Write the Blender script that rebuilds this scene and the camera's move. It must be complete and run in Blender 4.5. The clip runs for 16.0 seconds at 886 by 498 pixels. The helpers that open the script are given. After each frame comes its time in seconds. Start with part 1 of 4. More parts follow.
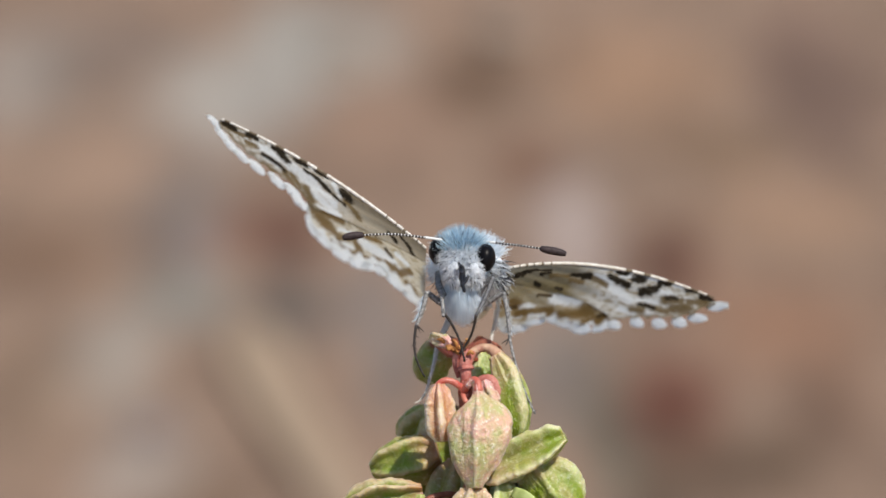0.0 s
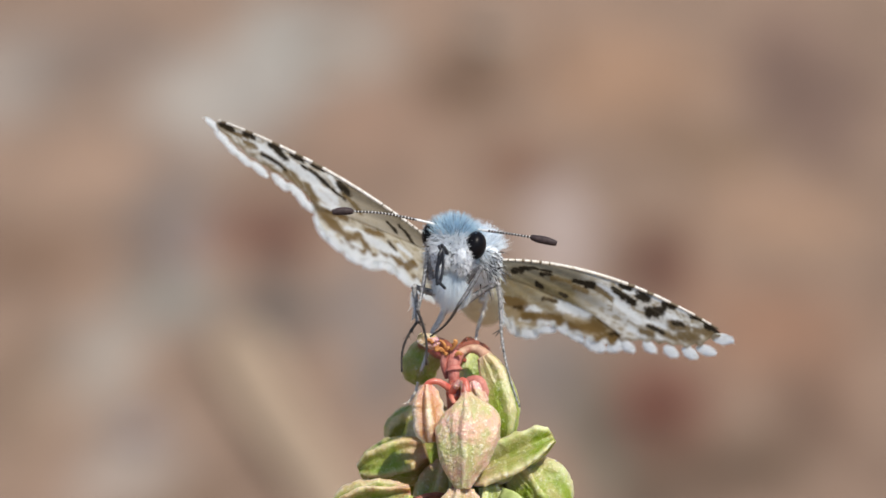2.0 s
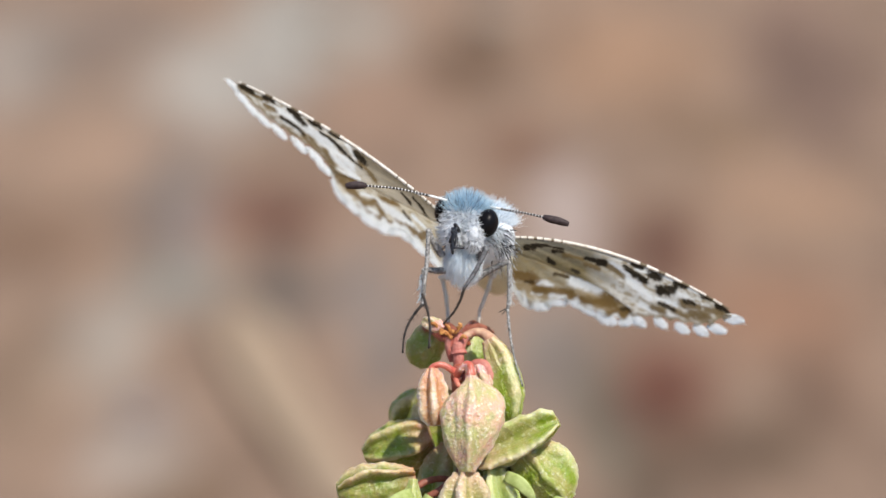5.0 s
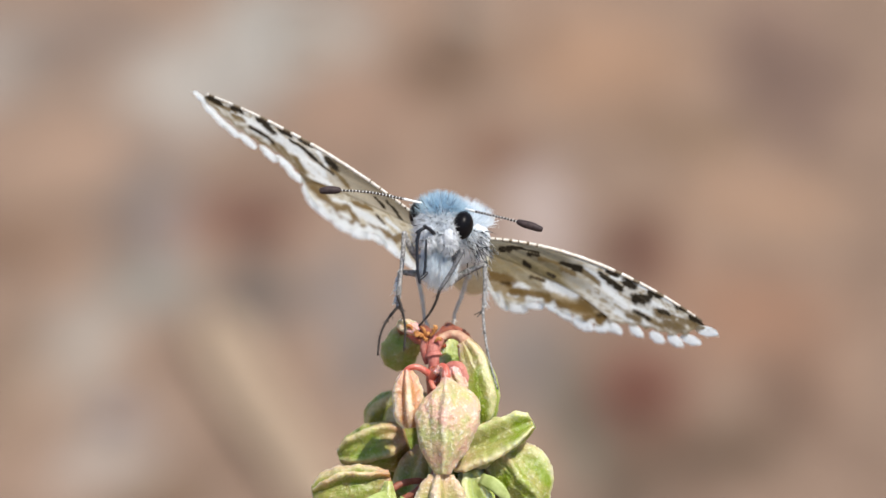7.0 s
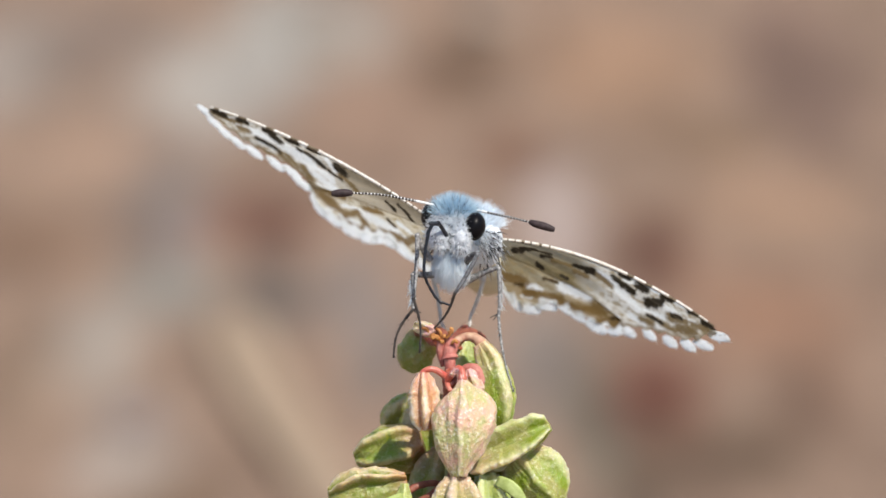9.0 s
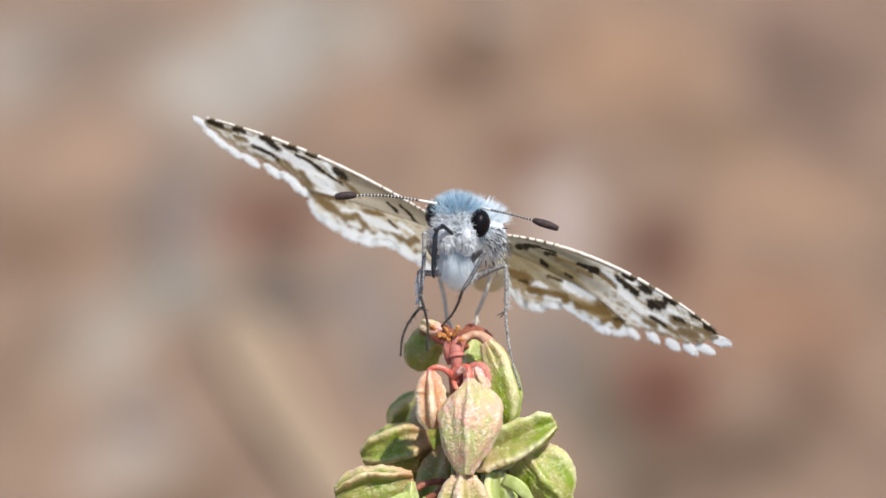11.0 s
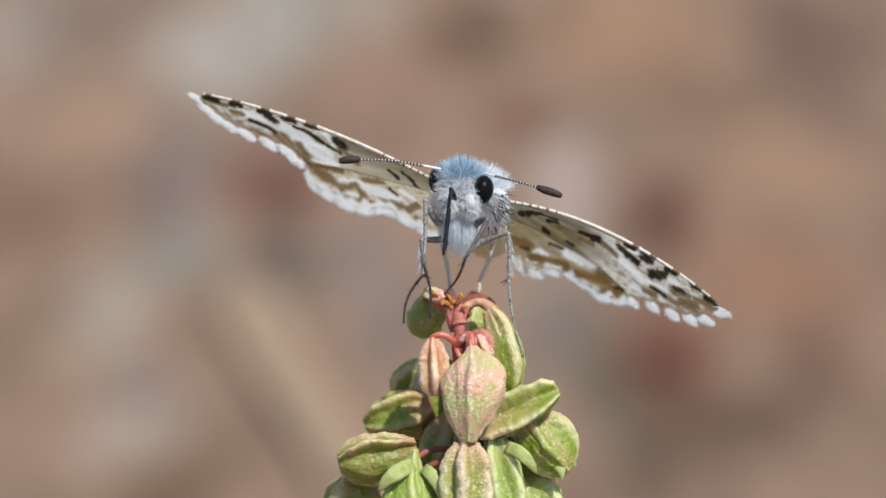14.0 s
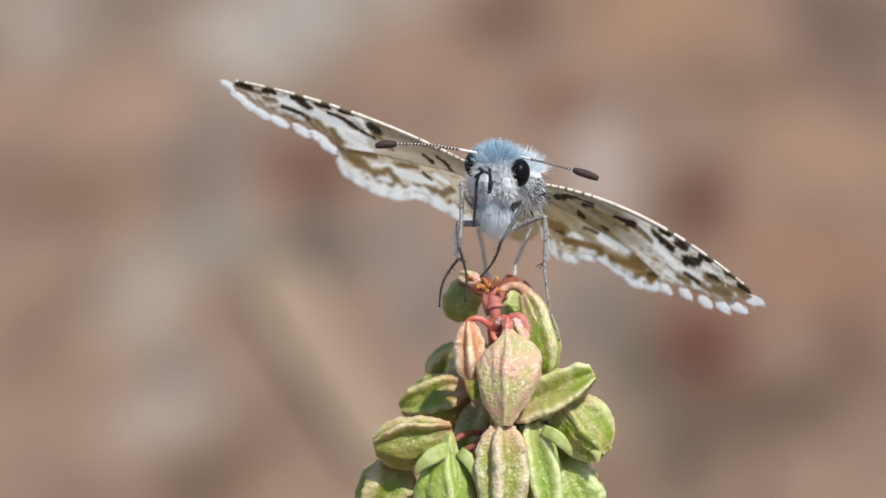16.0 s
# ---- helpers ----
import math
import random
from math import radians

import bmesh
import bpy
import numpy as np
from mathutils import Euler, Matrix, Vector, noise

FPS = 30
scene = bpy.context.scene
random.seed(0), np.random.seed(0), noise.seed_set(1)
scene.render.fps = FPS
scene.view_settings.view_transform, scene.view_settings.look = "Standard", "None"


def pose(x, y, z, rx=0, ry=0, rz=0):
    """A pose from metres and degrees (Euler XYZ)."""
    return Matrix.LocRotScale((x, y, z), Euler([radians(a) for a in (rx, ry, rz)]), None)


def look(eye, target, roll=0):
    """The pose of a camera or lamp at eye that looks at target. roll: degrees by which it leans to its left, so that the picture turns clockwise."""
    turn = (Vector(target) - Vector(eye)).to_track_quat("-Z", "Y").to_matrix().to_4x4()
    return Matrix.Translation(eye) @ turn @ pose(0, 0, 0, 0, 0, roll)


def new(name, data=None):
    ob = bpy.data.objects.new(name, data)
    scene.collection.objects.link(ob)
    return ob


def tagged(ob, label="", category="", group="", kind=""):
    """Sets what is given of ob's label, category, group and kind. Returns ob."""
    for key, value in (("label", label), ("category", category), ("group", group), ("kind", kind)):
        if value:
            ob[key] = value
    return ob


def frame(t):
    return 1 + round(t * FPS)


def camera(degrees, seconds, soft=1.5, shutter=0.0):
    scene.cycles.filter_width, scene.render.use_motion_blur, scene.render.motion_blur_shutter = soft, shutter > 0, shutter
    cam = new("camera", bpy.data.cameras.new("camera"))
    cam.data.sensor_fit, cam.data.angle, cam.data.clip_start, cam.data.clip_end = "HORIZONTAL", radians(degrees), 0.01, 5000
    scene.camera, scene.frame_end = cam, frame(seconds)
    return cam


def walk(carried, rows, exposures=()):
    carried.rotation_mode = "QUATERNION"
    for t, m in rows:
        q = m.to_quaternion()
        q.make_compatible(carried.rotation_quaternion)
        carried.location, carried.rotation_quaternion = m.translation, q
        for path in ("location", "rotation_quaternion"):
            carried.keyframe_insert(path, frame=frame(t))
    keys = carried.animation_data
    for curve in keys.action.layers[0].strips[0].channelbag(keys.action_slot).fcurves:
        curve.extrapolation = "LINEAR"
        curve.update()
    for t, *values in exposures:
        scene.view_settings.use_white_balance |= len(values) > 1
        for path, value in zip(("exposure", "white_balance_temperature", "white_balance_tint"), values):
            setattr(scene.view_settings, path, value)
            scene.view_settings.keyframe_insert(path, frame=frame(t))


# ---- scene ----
# A checkered butterfly on the tip of a fruiting weed, seen through a long macro lens.
U = 0.00003            # one step of the layout grid: 0.03 mm
REACH = 0.2238         # lens to the red tip of the spike
TIP_HEIGHT = 0.30      # red tip above the ground
TILT = pose(0, 0, TIP_HEIGHT, -22, 0, 0)   # the grid faces a lens that looks 22 degrees down


def at(x, z, y=0.0):
    """A place on the grid: x right, z up, y away from the lens, from the red tip."""
    return Vector((x * U, y * U, z * U))


# ---- camera ----
cam = camera(12.0, 16.0, soft=1.6)
cam.data.dof.use_dof = True
cam.data.dof.focus_distance = REACH - 0.0006
cam.data.dof.aperture_fstop = cam.data.lens / 4.3

HELD = [(0, 0.295, 1.874), (0.5, 0.111, 1.817), (1, 0.099, 1.817), (1.5, 0.134, 1.836), (2, 0.134, 1.887),
        (2.5, 0.018, 1.792), (3, -0.007, 1.719), (3.2, 0.169, 1.727), (5.3, 0.197, 1.629), (5.5, 0.157, 1.609),
        (6, -0.093, 1.601), (6.5, 0.032, 1.664), (7, -0.14, 1.692), (7.5, 0.048, 1.656), (8, 0.213, 1.738),
        (8.5, 0.107, 1.696), (8.7, 0.071, 1.727)]
HELD += [(10.8, 0.236, 1.645), (11, 0.169, 1.699), (11.5, 0.22, 1.656), (12, 0.506, 1.603), (12.5, 0.11, 1.566),
         (13, 0.306, 1.527), (13.5, 0.032, 1.378), (14, 0.209, 1.256), (14.5, 0.53, 1.198), (15, 0.448, 1.163),
         (15.5, 0.761, 1.151), (16, 0.695, 1.033)]
EXPOSED = [(0, -0.23), (0.5, -0.04), (1, -0.1), (1.5, -0.04), (2, -0.08), (2.5, 0.04), (3, -0.03), (5.5, 0.07), (6, 0.18), (6.5, 0.19), (7, 0.10), (7.5, 0.11), (8, 0.15), (8.5, 0.02),
           (11, 0.10), (12, 0.12), (12.5, 0.13), (13, -0.13), (13.5, -0.02), (14, -0.18), (14.5, -0.09), (15.5, -0.03), (16, -0.11)]
walk(cam, [(t, TILT @ pose(0, -REACH, 0, 90 + pitch, 0, yaw)) for t, yaw, pitch in HELD], EXPOSED)

# ---- light ----
SUN_FROM = Vector((0.34, -0.36, 0.87)).normalized()
sky = bpy.data.worlds.new("sky")
scene.world = sky
sky.use_nodes = True
sky_nodes = sky.node_tree.nodes
sky_tex = sky_nodes.new("ShaderNodeTexSky")
sky_tex.sky_type = "NISHITA"
sky_tex.sun_disc = False
sky_tex.sun_elevation = math.asin(SUN_FROM.z)
sky_tex.sun_rotation = math.atan2(SUN_FROM.x, SUN_FROM.y)
sky.node_tree.links.new(sky_tex.outputs[0], sky_nodes["Background"].inputs[0])
sky_nodes["Background"].inputs[1].default_value = 0.14
sun = new("sun", bpy.data.lights.new("sun", "SUN"))
sun.data.energy = 5.0
sun.data.angle = radians(0.6)
sun.data.color = (1.0, 0.94, 0.85)
sun.matrix_basis = look(SUN_FROM * 3, (0, 0, 0))


# ---- materials ----
class Mat:
    """A node material with a few short-hands."""

    def __init__(self, name, rough=0.6, spec=0.3, **principled):
        self.m = bpy.data.materials.new(name)
        self.m.use_nodes = True
        self.t = self.m.node_tree
        self.p = self.t.nodes["Principled BSDF"]
        self.p.inputs["Roughness"].default_value = rough
        self.p.inputs["Specular IOR Level"].default_value = spec
        for key, value in principled.items():
            self.p.inputs[key].default_value = value

    def node(self, kind, **sets):
        n = self.t.nodes.new(kind)
        for key, value in sets.items():
            n.inputs[key].default_value = value
        return n

    def link(self, a, b):
        self.t.links.new(a, b)

    def noise(self, scale, detail=3.0, rough=0.55, distort=0.0, coords="Object"):
        c = self.node("ShaderNodeTexCoord")
        n = self.node("ShaderNodeTexNoise", Scale=scale, Detail=detail, Roughness=rough, Distortion=distort)
        self.link(c.outputs[coords], n.inputs["Vector"])
        return n.outputs["Fac"]

    def ramp(self, fac, *stops):
        r = self.node("ShaderNodeValToRGB")
        e = r.color_ramp.elements
        while len(e) < len(stops):
            e.new(0.5)
        for el, (pos, col) in zip(e, stops):
            el.position, el.color = pos, (*col, 1)
        self.link(fac, r.inputs["Fac"])
        return r.outputs["Color"]

    def mix(self, fac, a, b, blend="MIX"):
        n = self.t.nodes.new("ShaderNodeMix")
        n.data_type, n.blend_type = "RGBA", blend
        for value, socket in ((fac, n.inputs["Factor"]), (a, n.inputs["A"]), (b, n.inputs["B"])):
            if isinstance(value, bpy.types.NodeSocket):
                self.link(value, socket)
            elif isinstance(value, tuple):
                socket.default_value = (*value, 1)
            else:
                socket.default_value = value
        return n.outputs["Result"]

    def math(self, op, a, b=0.0, clamp=False):
        n = self.t.nodes.new("ShaderNodeMath")
        n.operation, n.use_clamp = op, clamp
        for value, socket in ((a, n.inputs[0]), (b, n.inputs[1])):
            if isinstance(value, bpy.types.NodeSocket):
                self.link(value, socket)
            else:
                socket.default_value = value
        return n.outputs[0]

    def attr(self, name, out="Fac"):
        n = self.t.nodes.new("ShaderNodeAttribute")
        n.attribute_name = name
        return n.outputs[out]

    def random(self, of="island"):
        if of == "island":
            return self.t.nodes.new("ShaderNodeNewGeometry").outputs["Random Per Island"]
        return self.t.nodes.new("ShaderNodeObjectInfo").outputs["Random"]

    def colour(self, socket):
        self.link(socket, self.p.inputs["Base Color"])
        return self

    def bump(self, height, distance, strength=0.6):
        b = self.node("ShaderNodeBump", Strength=strength, Distance=distance)
        self.link(height, b.inputs["Height"])
        self.link(b.outputs["Normal"], self.p.inputs["Normal"])
        return self

    def through_light(self, amount, colour):
        """Lets light shine through a thin sheet."""
        t = self.t.nodes.new("ShaderNodeBsdfTranslucent")
        self.link(colour, t.inputs["Color"])
        s = self.node("ShaderNodeMixShader", Fac=amount)
        self.link(self.p.outputs[0], s.inputs[1])
        self.link(t.outputs[0], s.inputs[2])
        self.link(s.outputs[0], self.t.nodes["Material Output"].inputs["Surface"])
        return self


def wing_material():
    m = Mat("wing_scales", rough=0.75, spec=0.15)
    col = m.attr("scales", "Color")
    fine = m.noise(9000, 2.0, 0.6)
    col2 = m.mix(m.math("MULTIPLY", fine, 0.30), col, (0.35, 0.30, 0.22), "MULTIPLY")
    m.colour(col2)
    m.bump(m.noise(12000, 2.0), 0.00003, 0.5)
    g = m.node("ShaderNodeGamma", Gamma=1.0)
    m.link(col2, g.inputs["Color"])
    return m.through_light(0.70, g.outputs[0]).m


def hair_material(name, low, high, dark=None, share=0.0, glow=0.45):
    m = Mat(name, rough=0.45, spec=0.3)
    stops = [(0.0, low), (1.0, high)]
    if dark:
        stops = [(0.0, dark), (share, dark), (share + 0.02, low), (1.0, high)]
    col = m.ramp(m.random(), *stops)
    return m.colour(col).through_light(glow, col).m


def fringe_material():
    m = Mat("white_fringe", rough=0.6, spec=0.2)
    col = m.ramp(m.noise(9000, 3.0, 0.6), (0.3, (0.72, 0.75, 0.75)), (0.6, (0.86, 0.87, 0.85)))
    m.bump(m.noise(15000, 2.0), 0.00003, 0.6)
    return m.colour(col).through_light(0.86, col).m


def plain_material(name, a, b, scale, rough=0.5, spec=0.4, bump=0.0, **more):
    m = Mat(name, rough=rough, spec=spec, **more)
    n = m.noise(scale, 4.0, 0.6)
    m.colour(m.ramp(n, (0.3, a), (0.7, b)))
    if bump:
        m.bump(m.noise(scale * 2.5, 3.0), bump)
    return m.m


def fruit_material(name, valley, rim, blush, share, frosted=0.4):
    """Papery fruit: pale rims, green hollows, a pink flush, frosted with fine grains."""
    m = Mat(name, rough=0.36, spec=0.5)
    m.p.inputs["Subsurface Weight"].default_value = 0.65 - 0.45 * frosted
    m.p.inputs["Subsurface Radius"].default_value = (0.0007, 0.0006, 0.0002)
    m.p.inputs["Subsurface Scale"].default_value = 1.0
    blotch = m.noise(1100, 4.0, 0.65, 0.6)
    grain = m.noise(6200, 3.0, 0.6)
    pits = m.noise(2400, 3.0, 0.6, 0.4)
    rimness = m.math("ADD", m.attr("rim"), m.math("MULTIPLY", m.math("SUBTRACT", blotch, 0.5), 1.3), True)
    rimness = m.ramp(rimness, (0.12, (0, 0, 0)), (0.92, (1, 1, 1)))
    base = m.mix(rimness, valley, rim)
    flush = m.math("MULTIPLY", m.ramp(m.noise(750, 3.0, 0.65), (0.40, (0, 0, 0)), (0.60, (1, 1, 1))), share)
    base = m.mix(m.math("ADD", flush, m.math("MULTIPLY", m.attr("crown"), min(0.9, share + 0.3)), True), base, blush)
    base = m.mix(m.math("MULTIPLY", m.ramp(pits, (0.34, (1, 1, 1)), (0.47, (0, 0, 0))), 0.30), base, tuple(v * 0.7 for v in valley))
    frost = m.ramp(grain, (0.54, (0, 0, 0)), (0.66, (1, 1, 1)))
    base = m.mix(m.math("MULTIPLY", m.math("MULTIPLY", frost, frosted), m.ramp(blotch, (0.38, (0.15, 0.15, 0.15)), (0.55, (1, 1, 1)))), base, (0.88, 0.84, 0.70))
    m.colour(base)
    m.bump(m.math("ADD", m.math("MULTIPLY", grain, 1.3), m.math("MULTIPLY", pits, 0.7)), 0.00012, 0.25 + 0.75 * frosted)
    return m.m


WING = wing_material()
CROWN_HAIR = hair_material("pale_blue_hair", (0.42, 0.63, 0.77), (0.76, 0.87, 0.92), (0.14, 0.20, 0.27), 0.10)
FACE_HAIR = hair_material("white_grey_hair", (0.86, 0.90, 0.94), (0.96, 0.97, 0.98), (0.03, 0.03, 0.035), 0.07, 0.6)
CHEST_HAIR = hair_material("white_hair", (0.80, 0.88, 0.95), (0.94, 0.97, 0.98), (0.46, 0.54, 0.62), 0.05, 0.6)
SHOULDER_HAIR = hair_material("grey_hair", (0.50, 0.54, 0.58), (0.82, 0.84, 0.85), (0.03, 0.03, 0.035), 0.30)
FRINGE = fringe_material()
SKIN = plain_material("white_scales_on_skin", (0.68, 0.73, 0.78), (0.84, 0.87, 0.89), 6000, 0.7, 0.2, 0.00003)
PALP = plain_material("grey_palp_skin", (0.42, 0.45, 0.49), (0.64, 0.67, 0.70), 5000, 0.7, 0.2, 0.00003)
BELLY = plain_material("cream_scales", (0.55, 0.50, 0.34), (0.75, 0.72, 0.56), 4000, 0.7, 0.2, 0.00003)
EYE = plain_material("black_eye", (0.003, 0.003, 0.004), (0.008, 0.007, 0.008), 3000, 0.35, 0.10)
PROBOSCIS = plain_material("blue_black_horn", (0.006, 0.007, 0.011), (0.018, 0.02, 0.028), 5000, 0.35, 0.4)
BLACK = plain_material("black_scales", (0.015, 0.013, 0.012), (0.05, 0.04, 0.035), 6000, 0.55, 0.3)
WHITE = plain_material("white_scales", (0.70, 0.70, 0.68), (0.85, 0.85, 0.83), 6000, 0.6, 0.3)
CLUB = plain_material("dark_brown_club", (0.022, 0.015, 0.015), (0.06, 0.04, 0.04), 4000, 0.6, 0.25, 0.00003)
LEG = plain_material("speckled_grey_leg", (0.02, 0.018, 0.017), (0.46, 0.45, 0.44), 7500, 0.55, 0.3, 0.00002)
DARK_LEG = plain_material("speckled_black_leg", (0.012, 0.012, 0.014), (0.22, 0.22, 0.23), 7000, 0.5, 0.3, 0.00002)
PALE_LEG = plain_material("pale_blue_grey_leg", (0.48, 0.45, 0.41), (0.70, 0.67, 0.62), 6500, 0.6, 0.3, 0.00002)
COSTA = plain_material("cream_white_vein", (0.52, 0.46, 0.37), (0.80, 0.78, 0.73), 4200, 0.6, 0.2)
COSTA_DARK = plain_material("dark_brown_vein", (0.07, 0.05, 0.03), (0.22, 0.17, 0.11), 5000, 0.6, 0.2)
TARSUS = plain_material("dark_brown_tarsus", (0.012, 0.009, 0.008), (0.055, 0.042, 0.035), 4500, 0.5, 0.35, 0.00002)

PINK_FRUIT = fruit_material("pink_cream_fruit", (0.46, 0.46, 0.18), (0.72, 0.68, 0.48), (0.78, 0.41, 0.36), 0.72, 0.8)
ORANGE_FRUIT = fruit_material("orange_cream_fruit", (0.50, 0.25, 0.10), (0.76, 0.70, 0.54), (0.62, 0.30, 0.21), 0.34, 0.45)
GREEN_FRUIT = fruit_material("green_cream_fruit", (0.21, 0.29, 0.012), (0.60, 0.60, 0.35), (0.64, 0.40, 0.30), 0.28, 0.3)
BRIGHT_FRUIT = fruit_material("bright_green_fruit", (0.25, 0.36, 0.05), (0.58, 0.64, 0.35), (0.55, 0.50, 0.27), 0.14, 0.28)
CREAM_FRUIT = fruit_material("cream_ridged_fruit", (0.30, 0.34, 0.06), (0.66, 0.61, 0.42), (0.58, 0.36, 0.25), 0.3, 0.75)
MID_FRUIT = fruit_material("mid_green_fruit", (0.20, 0.28, 0.02), (0.56, 0.52, 0.28), (0.46, 0.24, 0.15), 0.34, 0.25)
DUSKY_FRUIT = fruit_material("dusky_green_fruit", (0.19, 0.25, 0.02), (0.56, 0.47, 0.30), (0.42, 0.24, 0.14), 0.42, 0.12)
RUSSET_FRUIT = fruit_material("russet_sepal", (0.16, 0.030, 0.018), (0.32, 0.09, 0.06), (0.26, 0.06, 0.035), 0.5, 0.05)
RED_STALK = plain_material("red_stalk", (0.44, 0.06, 0.04), (0.62, 0.24, 0.17), 2400, 0.3, 0.5, 0.00008)
PINK_STALK = plain_material("pink_stalk", (0.36, 0.08, 0.06), (0.56, 0.25, 0.20), 2600, 0.5, 0.35, 0.0001)
BROWN_STALK = plain_material("russet_stalk", (0.15, 0.04, 0.025), (0.34, 0.12, 0.075), 2400, 0.5, 0.4, 0.00008)
ANTHER = plain_material("orange_anther", (0.30, 0.09, 0.03), (0.60, 0.30, 0.09), 3800, 0.5, 0.3, 0.00006)
STEM = plain_material("green_stem", (0.24, 0.26, 0.07), (0.42, 0.36, 0.16), 1200, 0.5, 0.35, 0.00005)


# ---- shaping ----
def part(name, mesh_or_bm, material, parent, label=""):
    if isinstance(mesh_or_bm, bmesh.types.BMesh):
        me = bpy.data.meshes.new(name)
        mesh_or_bm.to_mesh(me)
        mesh_or_bm.free()
    else:
        me = mesh_or_bm
    for m in (material if isinstance(material, (list, tuple)) else [material]):
        me.materials.append(m)
    me.shade_smooth()
    ob = new(name, me)
    ob.parent = parent
    if label:
        ob["label"] = label
    return ob


def spline(points, count):
    """Evenly spaced places on a smooth line through the points."""
    p = [Vector(q) for q in points]
    p = [p[0] * 2 - p[1]] + p + [p[-1] * 2 - p[-2]]
    fine = []
    for i in range(1, len(p) - 2):
        for k in range(16):
            s = k / 16
            fine.append(0.5 * (2 * p[i] + (p[i + 1] - p[i - 1]) * s + (2 * p[i - 1] - 5 * p[i] + 4 * p[i + 1] - p[i + 2]) * s ** 2
                               + (3 * p[i] - p[i - 1] - 3 * p[i + 1] + p[i + 2]) * s ** 3))
    fine.append(p[-2])
    run = [0.0]
    for a, b in zip(fine, fine[1:]):
        run.append(run[-1] + (b - a).length)
    out, j = [], 0
    for k in range(count):
        want = run[-1] * k / (count - 1)
        while j < len(run) - 2 and run[j + 1] < want:
            j += 1
        f = (want - run[j]) / max(run[j + 1] - run[j], 1e-12)
        out.append(fine[j].lerp(fine[j + 1], min(max(f, 0), 1)))
    return out


def tube(bm, pts, radii, sides=8, slots=None):
    """A round tube with closed ends along pts; radii in metres, one for each point."""
    rings, side = [], None
    for i, p in enumerate(pts):
        way = (pts[min(i + 1, len(pts) - 1)] - pts[max(i - 1, 0)]).normalized()
        if side is None:
            side = way.orthogonal().normalized()
        side = (side - way * side.dot(way)).normalized()
        up = way.cross(side)
        rings.append([bm.verts.new(p + (side * math.cos(a) + up * math.sin(a)) * radii[i])
                      for a in (2 * math.pi * k / sides for k in range(sides))])
    for i, (a, b) in enumerate(zip(rings, rings[1:])):
        for k in range(sides):
            f = bm.faces.new((a[k], a[(k + 1) % sides], b[(k + 1) % sides], b[k]))
            if slots:
                f.material_index = slots[i]
    bm.faces.new(rings[0][::-1])
    bm.faces.new(rings[-1])


def ball(bm, centre, radii, turn=None, segments=24, rings=16, rough=0.0):
    m = Matrix.Translation(centre) @ (turn or Matrix.Identity(4)) @ Matrix.Diagonal((*radii, 1))
    made = bmesh.ops.create_uvsphere(bm, u_segments=segments, v_segments=rings, radius=1.0)
    for v in made["verts"]:
        k = 1 + rough * noise.noise(v.co * 2.3 + Vector(centre) * 900)
        v.co = m @ (v.co * k)


def hairs(name, roots, ways, lengths, radius, material, parent, label="", bend=0.25, fall=Vector((0, 0, -1))):
    """Many fine flat tapering hairs in one mesh."""
    verts, faces = [], []
    for r, w, n in zip(roots, ways, lengths):
        w = w.normalized()
        s = w.orthogonal().normalized()
        s.rotate(Matrix.Rotation(random.uniform(0, 6.28), 3, w))
        mid = r + w * n * 0.5 + fall * n * bend * 0.2
        tip = r + w * n + fall * n * bend
        b = len(verts)
        verts.extend((r - s * radius, r + s * radius, mid - s * radius * 0.8, mid + s * radius * 0.8, tip))
        faces.extend(((b, b + 1, b + 3, b + 2), (b + 2, b + 3, b + 4)))
    me = bpy.data.meshes.new(name)
    me.from_pydata(verts, [], faces)
    ob = part(name, me, material, parent, label)
    ob["kind"] = "stuff"
    return ob


def coat(centre, radii, count, length, keep, lean, wild=0.35, spread=0.3):
    """Roots, ways and lengths of a coat of hair on an ellipsoid; keep(n) picks the side, lean(n) combs it."""
    roots, ways, lengths = [], [], []
    while len(roots) < count:
        n = Vector([random.gauss(0, 1) for _ in range(3)]).normalized()
        if not keep(n):
            continue
        roots.append(centre + Vector((n.x * radii[0], n.y * radii[1], n.z * radii[2])) * 0.97)
        j = Vector([random.gauss(0, wild) for _ in range(3)])
        ways.append(n + lean(n) + j)
        lengths.append(length * random.uniform(1 - spread, 1 + spread))
    return roots, ways, lengths


def table(value, rows):
    """Linear look-up in rows of (key, result)."""
    for (a, p), (b, q) in zip(rows, rows[1:]):
        if value <= b:
            return p + (q - p) * (value - a) / (b - a)
    return rows[-1][1]


